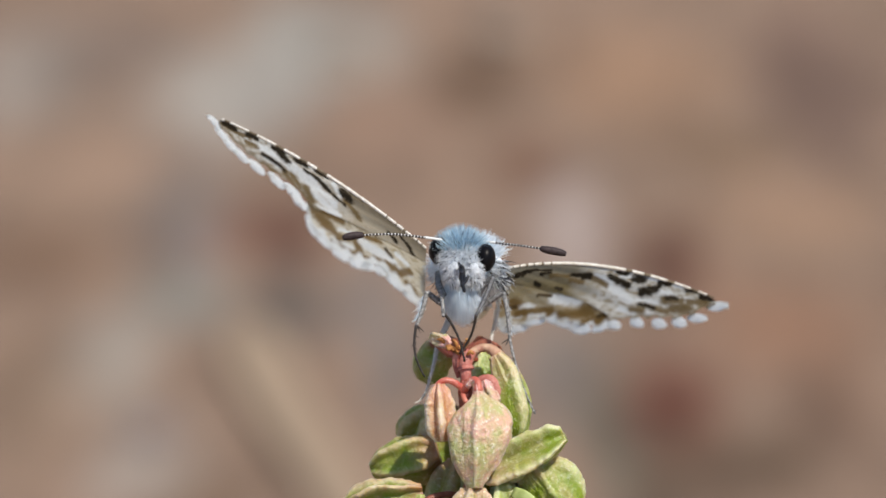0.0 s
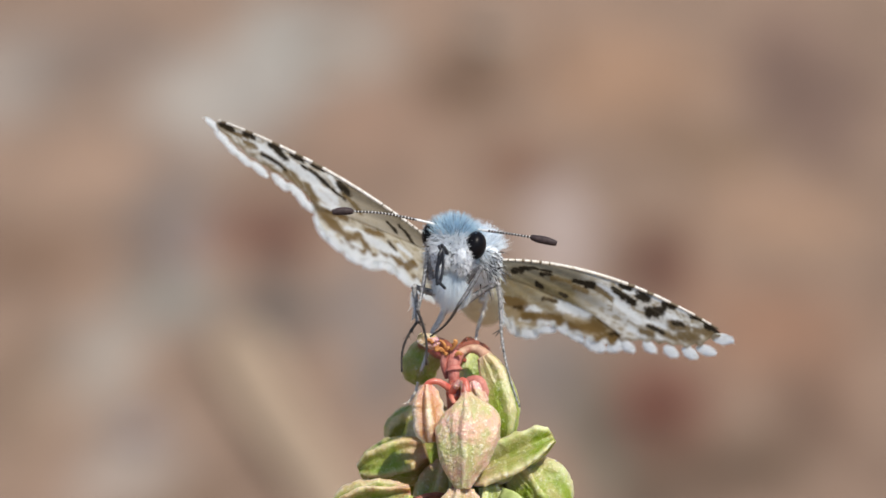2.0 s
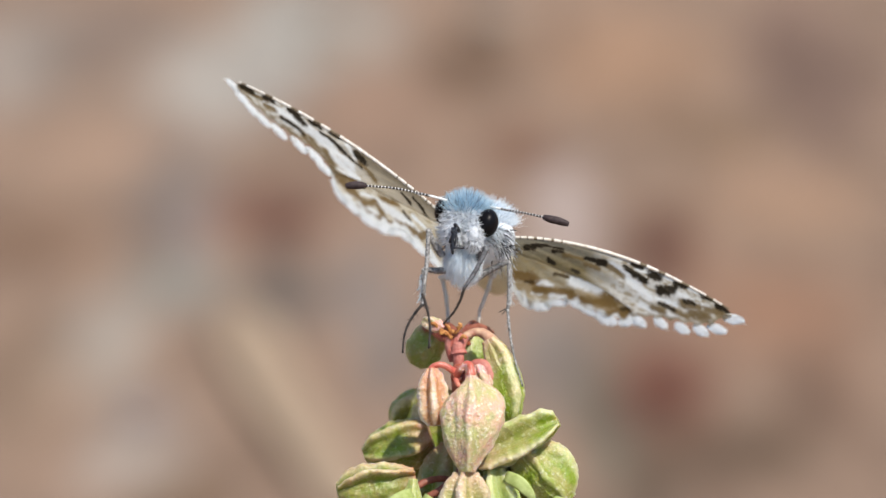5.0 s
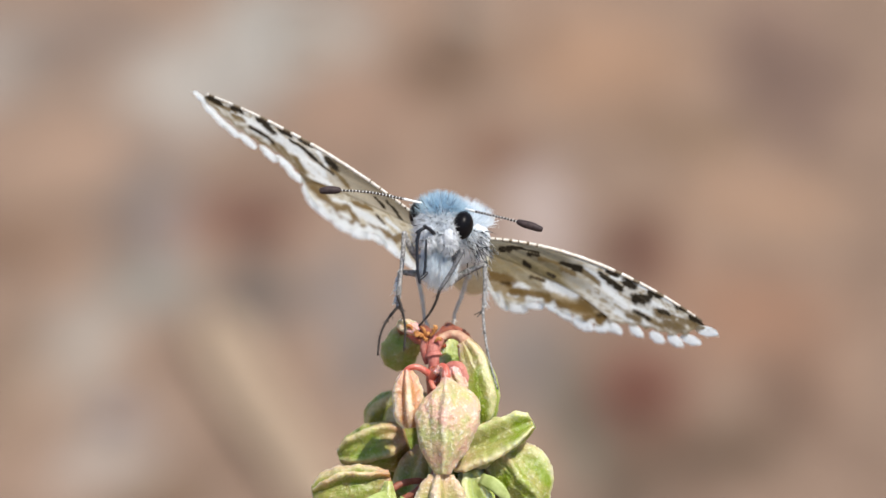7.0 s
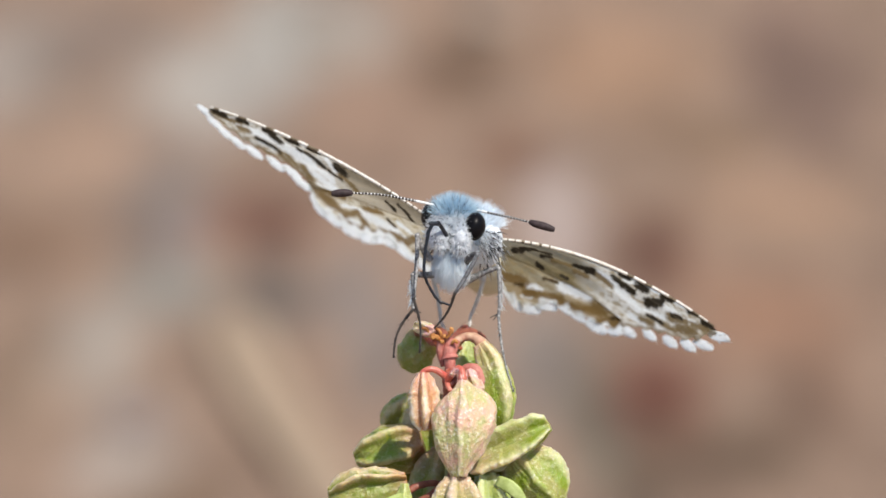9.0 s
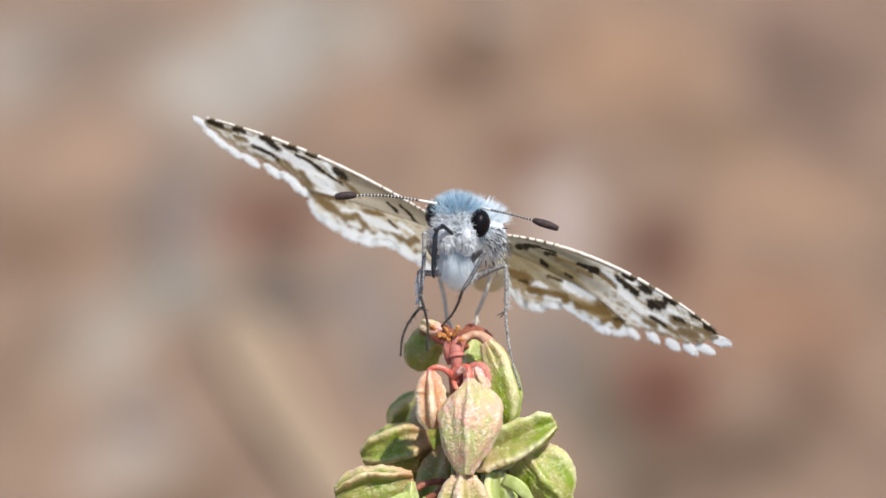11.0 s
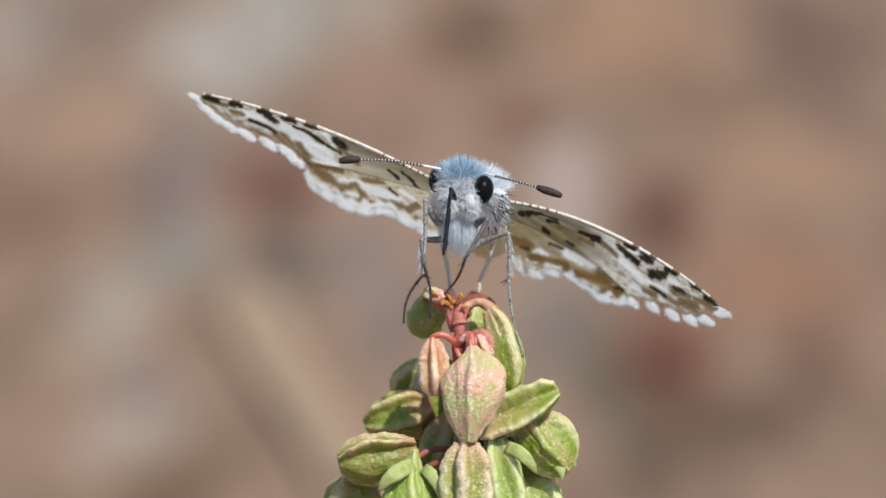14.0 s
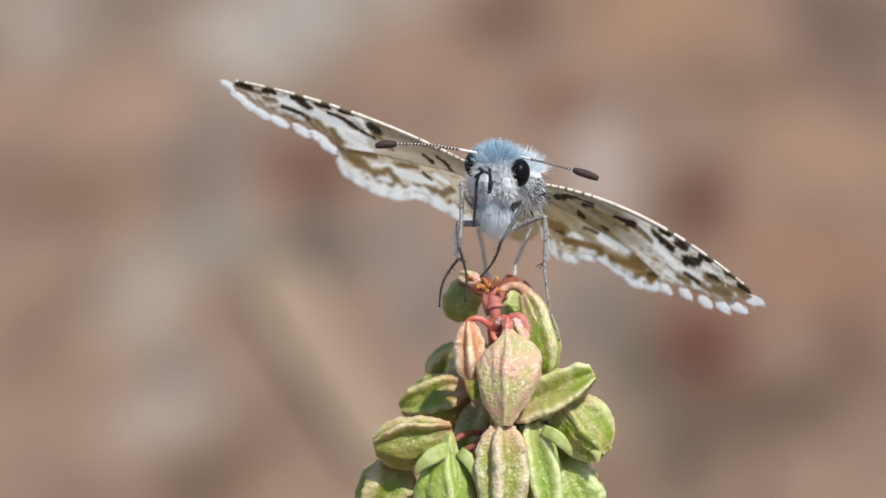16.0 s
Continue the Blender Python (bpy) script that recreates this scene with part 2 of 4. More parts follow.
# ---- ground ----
# patches of differing ground colour and brightness: x, y, radius along x, radius along y, colour
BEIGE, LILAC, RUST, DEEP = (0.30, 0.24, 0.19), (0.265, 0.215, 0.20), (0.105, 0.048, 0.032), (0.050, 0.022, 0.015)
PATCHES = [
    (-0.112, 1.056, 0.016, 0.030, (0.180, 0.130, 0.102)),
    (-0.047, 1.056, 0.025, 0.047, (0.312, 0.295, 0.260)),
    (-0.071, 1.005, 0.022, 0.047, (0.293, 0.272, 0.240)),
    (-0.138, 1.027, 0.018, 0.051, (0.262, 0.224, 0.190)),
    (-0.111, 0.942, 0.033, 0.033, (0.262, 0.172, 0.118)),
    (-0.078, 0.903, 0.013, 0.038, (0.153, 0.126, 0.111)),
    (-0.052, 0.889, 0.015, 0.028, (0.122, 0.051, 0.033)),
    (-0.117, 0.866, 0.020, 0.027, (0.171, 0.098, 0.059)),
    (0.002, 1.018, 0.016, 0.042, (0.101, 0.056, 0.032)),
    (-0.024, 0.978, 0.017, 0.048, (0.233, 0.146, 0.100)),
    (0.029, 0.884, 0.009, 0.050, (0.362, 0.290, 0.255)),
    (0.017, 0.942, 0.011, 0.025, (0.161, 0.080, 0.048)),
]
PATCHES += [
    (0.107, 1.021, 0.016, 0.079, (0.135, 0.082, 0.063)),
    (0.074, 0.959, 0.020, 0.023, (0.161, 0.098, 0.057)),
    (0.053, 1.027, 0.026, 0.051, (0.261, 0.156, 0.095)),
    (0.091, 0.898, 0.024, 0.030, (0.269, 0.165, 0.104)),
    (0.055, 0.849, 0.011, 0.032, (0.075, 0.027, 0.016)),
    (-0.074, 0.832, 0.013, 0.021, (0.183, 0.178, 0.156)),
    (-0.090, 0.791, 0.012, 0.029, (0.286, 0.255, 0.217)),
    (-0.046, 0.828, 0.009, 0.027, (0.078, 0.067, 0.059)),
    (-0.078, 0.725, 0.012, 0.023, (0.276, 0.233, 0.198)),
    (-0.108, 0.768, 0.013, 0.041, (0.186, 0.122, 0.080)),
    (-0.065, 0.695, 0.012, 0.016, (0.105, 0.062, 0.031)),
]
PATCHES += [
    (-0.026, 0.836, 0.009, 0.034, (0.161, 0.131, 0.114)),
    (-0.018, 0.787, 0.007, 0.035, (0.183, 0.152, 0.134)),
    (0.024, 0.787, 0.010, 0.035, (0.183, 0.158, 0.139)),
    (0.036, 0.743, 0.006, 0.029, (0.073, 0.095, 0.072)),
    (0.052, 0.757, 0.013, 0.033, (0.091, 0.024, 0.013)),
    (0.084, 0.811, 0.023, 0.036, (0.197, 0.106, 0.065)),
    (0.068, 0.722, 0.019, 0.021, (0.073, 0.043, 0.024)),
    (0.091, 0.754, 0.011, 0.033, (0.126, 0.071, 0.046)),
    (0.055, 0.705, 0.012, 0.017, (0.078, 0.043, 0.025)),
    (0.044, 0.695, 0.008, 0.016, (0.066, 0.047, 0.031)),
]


def ground():
    m = Mat("dry_earth", rough=0.9, spec=0.12)
    fine = m.noise(170, 6.0, 0.7)
    c = m.node("ShaderNodeTexCoord")
    stretch = m.node("ShaderNodeMapping")
    stretch.inputs["Scale"].default_value = (1.0, 0.45, 1.0)
    m.link(c.outputs["Object"], stretch.inputs["Vector"])
    broad = m.node("ShaderNodeTexNoise", Scale=42.0, Detail=4.0, Roughness=0.6, Distortion=0.6)
    m.link(stretch.outputs[0], broad.inputs["Vector"])
    litter = m.ramp(broad.outputs["Fac"], (0.34, (0.38, 0.33, 0.31)), (0.5, (1, 1, 1)), (0.66, (1.6, 1.55, 1.5)))
    col = m.mix(0.42, m.attr("ground_colour", "Color"), litter, "MULTIPLY")
    m.colour(m.mix(0.14, col, m.ramp(fine, (0.3, (0.08, 0.055, 0.04)), (0.7, (0.55, 0.42, 0.32)))))
    m.bump(m.noise(90, 6.0, 0.7), 0.004, 0.7)
    n = 150
    verts, cols, faces = [], [], []
    for i in range(n + 1):
        for j in range(n + 1):
            a, b = i / n * 2 - 1, j / n * 2 - 1
            x, y = 0.35 * a + 45 * a * abs(a) ** 4, 1.0 + 0.75 * b + 60 * b * abs(b) ** 4
            near = max(0.0, 1 - math.hypot(x, y - 0.4) / 6)
            z = near * (0.004 * noise.noise(Vector((x * 9, y * 9, 3))) + 0.002 * noise.noise(Vector((x * 40, y * 40, 9)))) - 0.012
            verts.append((x, y, z))
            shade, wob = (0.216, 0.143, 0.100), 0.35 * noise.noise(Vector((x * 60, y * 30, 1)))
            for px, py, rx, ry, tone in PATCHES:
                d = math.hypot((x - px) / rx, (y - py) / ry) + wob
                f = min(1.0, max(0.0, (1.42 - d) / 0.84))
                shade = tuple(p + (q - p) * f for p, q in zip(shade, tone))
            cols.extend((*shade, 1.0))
    for i in range(n):
        for j in range(n):
            k = i * (n + 1) + j
            faces.append((k, k + n + 1, k + n + 2, k + 1))
    me = bpy.data.meshes.new("ground")
    me.from_pydata(verts, [], faces)
    me.color_attributes.new("ground_colour", "FLOAT_COLOR", "POINT").data.foreach_set("color", cols)
    ob = part("ground", me, m.m, None)
    return tagged(ob, "bare dry reddish-tan earth with scattered litter", "ground", kind="structure")


ground()


def stone(x, y, size, colour, label, squash=0.4):
    m = Mat("stone", rough=0.85, spec=0.2)
    dark = tuple(c * 0.7 for c in colour)
    m.colour(m.mix(0.3, m.ramp(m.noise(90, 5.0), (0.35, dark), (0.65, colour)), m.ramp(m.noise(500, 4.0), (0.3, dark), (0.7, colour))))
    m.bump(m.noise(160, 5.0), 0.002)
    bm = bmesh.new()
    bmesh.ops.create_icosphere(bm, subdivisions=3, radius=1.0)
    seed = Vector((x * 31, y * 17, size * 50))
    for v in bm.verts:
        k = 1 + 0.28 * noise.noise(v.co * 1.1 + seed) + 0.10 * noise.noise(v.co * 3.1 + seed)
        v.co = Vector((v.co.x * k * size, v.co.y * k * size * 0.9, v.co.z * k * size * squash))
    ob = part("stone", bm, m.m, None)
    ob.location = (x, y, size * squash * 0.3 - 0.012)
    ob.rotation_euler.z = random.uniform(0, 6)
    return tagged(ob, label, "stone", "litter stones")


def dry_blade(x0, y0, x1, y1, width, colour):
    """A withered strap leaf lying on the earth, folded along its middle."""
    m = Mat("dry_blade", rough=0.7, spec=0.2)
    m.colour(m.ramp(m.noise(200, 4.0), (0.3, tuple(c * 0.75 for c in colour)), (0.7, colour)))
    bm = bmesh.new()
    rows = []
    a, b = Vector((x0, y0, -0.0105)), Vector((x1, y1, -0.0095))
    side = (b - a).cross(Vector((0, 0, 1))).normalized()
    for i in range(25):
        f = i / 24
        p = a.lerp(b, f) + side * 0.0015 * math.sin(f * 5)
        half = width * 0.5 * (1 - 0.3 * f) * min(1, 0.3 + f * 4)
        rows.append([bm.verts.new(p + side * half * k + Vector((0, 0, 0.0012 * abs(k) - 0.0008 * dz))) for dz in (0, 1) for k in ((-1, -0.5, 0, 0.5, 1) if dz == 0 else (1, 0.5, 0, -0.5, -1))])
    for p, q in zip(rows, rows[1:]):
        for k in range(10):
            bm.faces.new((p[k], p[(k + 1) % 10], q[(k + 1) % 10], q[k]))
    bm.faces.new(rows[0][::-1])
    bm.faces.new(rows[-1])
    ob = part("dry_blade", bm, m.m, None)
    bm = bmesh.new()
    tube(bm, [a.lerp(b, f / 8) + Vector((0, 0, 0.0004)) for f in range(9)], [0.0011 - 0.0001 * f for f in range(9)], 8)
    part("midrib", bm, m.m, ob)
    return tagged(ob, "withered straw-coloured strap leaf lying on the earth", "dry leaf", "dry leaves")


stone(-0.073, 0.866, 0.0061, LILAC, "pale lilac-grey stone half sunk in dry earth")
stone(-0.076, 0.742, 0.0062, LILAC, "pale lilac-grey stone half sunk in dry earth")
stone(0.037, 0.879, 0.0062, LILAC, "pale lilac-grey stone half sunk in dry earth")
stone(-0.038, 1.044, 0.0105, BEIGE, "pale beige stone on dry earth")
stone(0.012, 1.067, 0.0089, BEIGE, "pale beige stone on dry earth")
stone(0.050, 0.749, 0.0062, DEEP, "dark rust-brown stone on dry earth")
stone(0.065, 0.840, 0.0052, RUST, "rust-brown stone on dry earth")
stone(-0.043, 0.884, 0.0054, RUST, "rust-brown stone on dry earth")
dry_blade(-0.0575, 0.815, -0.0262, 0.680, 0.018, (0.37, 0.272, 0.185))


# ---- the plant ----
SOFTEN = (-0.04, -0.02, 0, 0.02, 0.04)
PLUMP = ((0, 0.1, 0.1), (0.12, 0.7, 0.7), (0.35, 1, 1), (0.65, 1, 1), (0.9, 0.76, 0.76), (1, 0.15, 0.15))


def outline(rows, u, k):
    """Half-width k of a fruit at u, swelling roundly between the rows."""
    for a, b in zip(rows, rows[1:]):
        if u <= b[0]:
            f = (u - a[0]) / (b[0] - a[0])
            return (a[k] ** 2.6 + (b[k] ** 2.6 - a[k] ** 2.6) * f) ** (1 / 2.6)
    return rows[-1][k]


def fruit(parent, base, tip, depth, material, fins, rows=PLUMP, size=1.0, core=0.66, face=(0, -1, 0), seed=0, crinkle=1.0, label="", via=(), warts=0.028):
    """A papery winged fruit from base to tip (grid places). rows: place along it and half-width to either side;
    fins: wings as (angle from the face, height, half-width in degrees)."""
    rings_n, around = 46, 132
    axis = spline([at(*p) for p in (base, *via, tip)], rings_n + 1)
    step = (axis[1] - axis[0]).length
    bm = bmesh.new()
    rim_layer = bm.verts.layers.float.new("rim")
    crown_layer = bm.verts.layers.float.new("crown")
    sd = Vector((seed * 3.7, seed * 1.3, seed * 0.7))
    widest = max(r[1] + r[2] for r in rows) * 0.5
    reach = {1: 0.0, -1: 0.0, 0: 0.0}
    for q in range(-180, 180, 4):
        rho = core + sum(high * math.exp(-abs(((q - angle + 180) % 360 - 180) / (1.4 * wide)) ** 3) for angle, high, wide in fins)
        x = math.sin(radians(q)) * rho
        reach[1], reach[-1], reach[0] = max(reach[1], x), max(reach[-1], -x), max(reach[0], math.cos(radians(q)) * rho)
    rings = []
    for i in range(rings_n + 1):
        u = i / rings_n
        w = (axis[min(i + 1, rings_n)] - axis[max(i - 1, 0)]).normalized()
        n = Vector(face)
        n = (n - w * n.dot(w)).normalized()
        e = n.cross(w)
        left, right = (sum(outline(rows, abs(min(u + d, 2 - u - d)), k) for d in SOFTEN) / len(SOFTEN) * size for k in (1, 2))
        deep = depth * ((left + right) * 0.5 / (widest * size)) ** 0.8
        ring = []
        for j in range(around):
            th = 2 * math.pi * j / around
            pos = Vector((math.sin(th) * 1.4, math.cos(th) * 1.4, u * 2.8)) + sd
            rho, rim = core, 0.0
            for k, (angle, high, wide) in enumerate(fins):
                sway = 11 * noise.noise(Vector((u * 2.4, k * 5.0, seed))) + 3 * crinkle * noise.noise(Vector((u * 13, k * 5.0, seed + 40)))
                d = (math.degrees(th) - angle - sway + 180) % 360 - 180
                g = math.exp(-abs(d / (1.4 * wide)) ** 3)
                rho += high * g * (1 + crinkle * (0.16 * noise.noise(Vector((u * 7, k * 3.0, seed))) + 0.12 * noise.noise(Vector((u * 21, k * 3.0, seed)))))
                rim = max(rim, min(1.0, high * 2.9) * math.exp(-(d / (wide * 1.05)) ** 2))
            rho *= 1 + 0.12 * noise.noise(pos * 1.2) + 0.04 * noise.noise(pos * 3.4) + warts * (noise.noise(pos * 8) + 0.8 * noise.noise(pos * 17))
            rho -= 0.04 * (1 - rim) * abs(noise.noise(pos * 4.2 + Vector((9, 1, 4))))
            wave = 0.03 * noise.noise(pos * 2.2 + Vector((5, 5, 5))) * math.sin(math.pi * u)
            x = math.sin(th) * rho * (right / reach[1] if math.sin(th) > 0 else left / reach[-1])
            v = bm.verts.new(axis[i] + w * (wave * step * rings_n) + (e * x + n * (math.cos(th) * rho * deep / reach[0])) * U)
            v[rim_layer] = rim
            v[crown_layer] = max(0.0, 1 - u * 2.6)
            ring.append(v)
        rings.append(ring)
    for p, q in zip(rings, rings[1:]):
        for j in range(around):
            bm.faces.new((p[j], p[(j + 1) % around], q[(j + 1) % around], q[j]))
    bm.faces.new(rings[0][::-1])
    bm.faces.new(rings[-1])
    bmesh.ops.recalc_face_normals(bm, faces=bm.faces)
    return part("fruit", bm, material, parent, label)


def stalk(name, parent, points, radii, material, label=""):
    bm = bmesh.new()
    pts = spline([at(*p) for p in points], 4 * len(points))
    k = len(pts) - 1
    rr = [table(i / k, [(j / (len(radii) - 1), r) for j, r in enumerate(radii)]) * U for i in range(k + 1)]
    rr = [r * (1 + 0.12 * noise.noise(p * 9000)) for r, p in zip(rr, pts)]
    tube(bm, pts, rr, 10)
    return part(name, bm, material, parent, label)


plant = new("fruiting_weed")
plant.matrix_basis = TILT
tagged(plant, "upright weed spike crowded with papery green and pink fruits", "plant")

# stem, from the red tip down to the earth
stalk("stem", plant, [(2, -60, 40), (-4, -200, 75), (2, -420, 125), (-20, -1500, 390), (10, -5000, 1260), (40, -9800, 2460)],
      [9, 16, 20, 30, 42, 50], STEM)
# red tip with its pale collar
stalk("tip_stem", plant, [(2, -40, 20), (0, 0, 2), (2, 16, 0), (1, 40, 4), (6, 62, 12)], [12, 12, 9, 13, 15], PINK_STALK)
stalk("collar", plant, [(2, 30, 1), (1, 36, 2)], [17, 15], PINK_STALK)
stalk("flower_stalk", plant, [(0, 58, 8), (-14, 76, 30), (-36, 84, 110), (-56, 78, 180), (-66, 62, 220)], [10, 9, 10, 9, 7], BROWN_STALK)
stalk("flower_stalk", plant, [(-14, 60, 0), (-16, 40, 4), (-10, 18, 12)], [7, 6, 5], PINK_STALK)
stalk("pedicel", plant, [(2, -8, -12), (-10, 2, -22), (-26, 11, -26), (-42, 9, -26), (-50, -6, -24)], [9, 6.5, 5.5, 5.5, 8], RED_STALK)
stalk("pedicel", plant, [(-4, -10, -14), (4, 2, -26), (14, 12, -34), (22, 10, -38), (24, -8, -40)], [9, 7, 6, 6.5, 9], RED_STALK)
stalk("pedicel", plant, [(20, 6, -4), (34, 14, -8), (48, 10, -8), (56, -6, -8), (58, -18, -6)], [6, 8, 10, 12, 12], PINK_STALK)
stalk("pedicel", plant, [(-4, -4, -10), (-2, -18, -24), (4, -28, -30)], [6, 5, 4], RED_STALK)
stalk("pedicel", plant, [(0, -196, 30), (-30, -190, 10), (-58, -196, -2), (-76, -208, -6)], [7, 6, 6, 7], BROWN_STALK)
stalk("pedicel", plant, [(0, -186, 10), (-20, -200, -8), (-34, -212, -10), (-52, -222, -8)], [8, 6, 6, 7], BROWN_STALK)
stalk("pedicel", plant, [(4, -176, 20), (20, -182, 0), (16, -190, -18)], [9, 8, 10], BROWN_STALK)
stalk("pedicel", plant, [(30, -160, 40), (60, -172, 14), (78, -180, 4)], [7, 7, 9], STEM)
CREAM_STALK = plain_material("cream_pink_stalk", (0.36, 0.14, 0.09), (0.60, 0.42, 0.28), 1700, 0.45, 0.4, 0.0001)
stalk("pedicel", plant, [(3, 44, 12), (12, 60, 18), (30, 69, 22), (48, 66, 20), (60, 52, 16), (66, 36, 12)], [6, 7, 7.5, 9, 13, 17], CREAM_STALK)
stalk("flower_stalk", plant, [(4, 46, 20), (16, 66, 60), (36, 78, 90), (56, 72, 100)], [8, 9, 9, 7], BROWN_STALK)
# withered flower with orange anthers
for pts in ([(-14, 62, -4), (-22, 70, -10), (-30, 66, -14), (-27, 74, -14)], [(-4, 66, -6), (2, 74, -10), (6, 82, -12), (1, 84, -12)],
            [(-12, 64, -4), (-16, 78, -8), (-24, 84, -10)], [(-34, 74, 4), (-40, 84, 0), (-48, 84, 2)], [(4, 56, -8), (10, 62, -12), (16, 58, -12)]):
    stalk("anther", plant, pts, [2, 3, 3.4, 2.4], ANTHER, "orange withered anther")
for c in ((-20, 66, -8), (-28, 72, -12), (4, 78, -10), (-12, 60, -6), (-40, 82, 4), (-8, 70, -6)):
    bm = bmesh.new()
    ball(bm, at(*c), (4.5 * U, 3.5 * U, 3.5 * U), None, 12, 8, 1.2)
    part("anther", bm, ANTHER, plant, "orange withered anther")

FIVE = ((0, 0.26, 18), (72, 0.28, 18), (144, 0.26, 18), (-72, 0.28, 18), (-144, 0.26, 18))
FOUR = ((-35, 0.30, 16), (50, 0.28, 17), (130, 0.28, 18), (-125, 0.28, 18))

fruit(plant, (4, 0, -30), (18, -177, -62), 46, PINK_FRUIT, ((6, 0.19, 7), (-92, 0.16, 24), (92, 0.16, 24), (180, 0.15, 30)),
      ((0, 5, 5), (0.12, 6, 6), (0.2, 8, 11), (0.25, 10, 17), (0.285, 20, 38), (0.34, 36, 54), (0.44, 48, 61), (0.57, 52, 62), (0.72, 46, 50), (0.87, 33, 27), (1, 5, 5)),
      core=0.85, face=(-0.1, -1, 0.15), seed=1, warts=0.035, label="pink and cream fruit with a raised midrib", via=((13, 11, -34), (21, 3, -37), (23, -40, -46), (20, -110, -60)))
fruit(plant, (-46, 5, -22), (-40, -96, -28), 32, ORANGE_FRUIT, ((4, 0.24, 19), (-74, 0.40, 18), (80, 0.40, 18), (180, 0.2, 30)),
      ((0, 5, 7), (0.1, 15, 19), (0.35, 27, 28), (0.7, 28, 30), (0.92, 21, 25), (1, 6, 8)),
      core=0.58, seed=2, label="orange-pink fruit with pale ridges")
fruit(plant, (56, 56, 12), (92, -90, -4), 34, GREEN_FRUIT, ((34, 0.26, 21), (-70, 0.22, 19), (108, 0.20, 20), (180, 0.2, 30)),
      ((0, 12, 10), (0.1, 21, 20), (0.35, 27, 28), (0.7, 28, 29), (0.92, 21, 21), (1, 6, 6)), core=0.72, seed=3, label="long green fruit with cream ridges", via=((72, 24, 8), (88, -34, 0)))
fruit(plant, (34, 12, -14), (60, -44, -6), 16, PINK_FRUIT, FIVE, size=15, core=0.75, seed=4)
fruit(plant, (34, -158, 2), (178, -88, -14), 46, GREEN_FRUIT, ((64, 0.62, 15), (-34, 0.56, 13), (-112, 0.42, 16), (170, 0.3, 18)),
      ((0, 18, 22), (0.18, 33, 39), (0.45, 36, 42), (0.7, 29, 37), (0.88, 20, 35), (0.96, 13, 30), (1, 5, 14)), core=0.42, seed=5, crinkle=0.9, label="green fruit with broad cream papery wings")
fruit(plant, (104, -130, 26), (194, -232, 14), 46, GREEN_FRUIT, ((6, 0.14, 8), (88, 0.30, 20), (-86, 0.30, 20), (180, 0.2, 30)),
      ((0, 10, 14), (0.12, 30, 42), (0.35, 46, 58), (0.6, 48, 62), (0.85, 38, 46), (1, 6, 7)), core=0.71, seed=6, label="round green fruit with a pale seam")
fruit(plant, (12, -178, -44), (8, -362, -56), 48, CREAM_FRUIT, ((-5, 0.34, 14), (-62, 0.32, 13), (56, 0.34, 14), (-118, 0.25, 15), (118, 0.25, 15), (180, 0.2, 20)),
      ((0, 14, 16), (0.06, 30, 32), (0.22, 43, 47), (0.55, 44, 50), (0.8, 34, 40), (1, 6, 6)), core=0.63, seed=7, warts=0.04, label="cream and green fruit with frosted ridges")
fruit(plant, (64, -174, 0), (100, -356, -10), 38, BRIGHT_FRUIT, ((-24, 0.32, 13), (46, 0.32, 14), (-96, 0.24, 18), (100, 0.24, 18), (180, 0.2, 30)),
      ((0, 13, 13), (0.08, 27, 28), (0.3, 36, 38), (0.6, 37, 38), (0.85, 28, 28), (1, 7, 7)), core=0.64, seed=8)
fruit(plant, (-78, -190, -20), (-86, -366, -40), 42, BRIGHT_FRUIT, ((2, 0.16, 9), (-92, 0.2, 18), (92, 0.2, 18), (180, 0.15, 30)),
      ((0, 5, 5), (0.12, 13, 13), (0.25, 27, 22), (0.38, 46, 42), (0.55, 56, 52), (0.75, 52, 50), (0.92, 30, 30), (1, 8, 8)), core=0.81, seed=9, label="bright green fruit with a pointed cap")
fruit(plant, (-76, -186, 14), (-212, -214, 0), 48, DUSKY_FRUIT, ((-30, 0.50, 8), (-76, 0.36, 14), (30, 0.08, 20), (100, 0.22, 20), (180, 0.2, 20)),
      ((0, 12, 28), (0.15, 26, 52), (0.4, 37, 61), (0.65, 39, 58), (0.85, 35, 45), (0.95, 25, 30), (1, 8, 8)), core=0.68, seed=10, crinkle=0.9, label="dusky green fruit with a pinkish wing")
fruit(plant, (-49, -112, 140), (-168, -150, 150), 52, MID_FRUIT, ((-46, 0.32, 11), (24, 0.26, 9), (104, 0.22, 18), (-112, 0.22, 18), (180, 0.2, 20)),
      ((0, 20, 30), (0.2, 37, 54), (0.5, 42, 50), (0.8, 34, 36), (0.93, 23, 25), (1, 7, 7)), core=0.70, seed=11, label="green fruit flushed with pink along its wing")
fruit(plant, (-24, -30, 190), (-70, -176, 190), 40, MID_FRUIT, FOUR, size=52, seed=26)
fruit(plant, (-40, -48, 230), (-118, -96, 220), 32, MID_FRUIT, FOUR, size=38, seed=12)
fruit(plant, (-34, 86, 200), (-76, 10, 206), 32, MID_FRUIT, ((20, 0.10, 18), (-60, 0.14, 20), (95, 0.14, 20), (180, 0.1, 30)), size=34, core=0.85, seed=13)
fruit(plant, (36, 62, 90), (38, -40, 90), 30, BRIGHT_FRUIT, FOUR, size=33, seed=14)
fruit(plant, (-170, -236, 70), (-216, -350, 66), 42, MID_FRUIT, FOUR, size=50, seed=15)
fruit(plant, (120, -240, 60), (166, -362, 56), 42, BRIGHT_FRUIT, FOUR, size=48, seed=16)
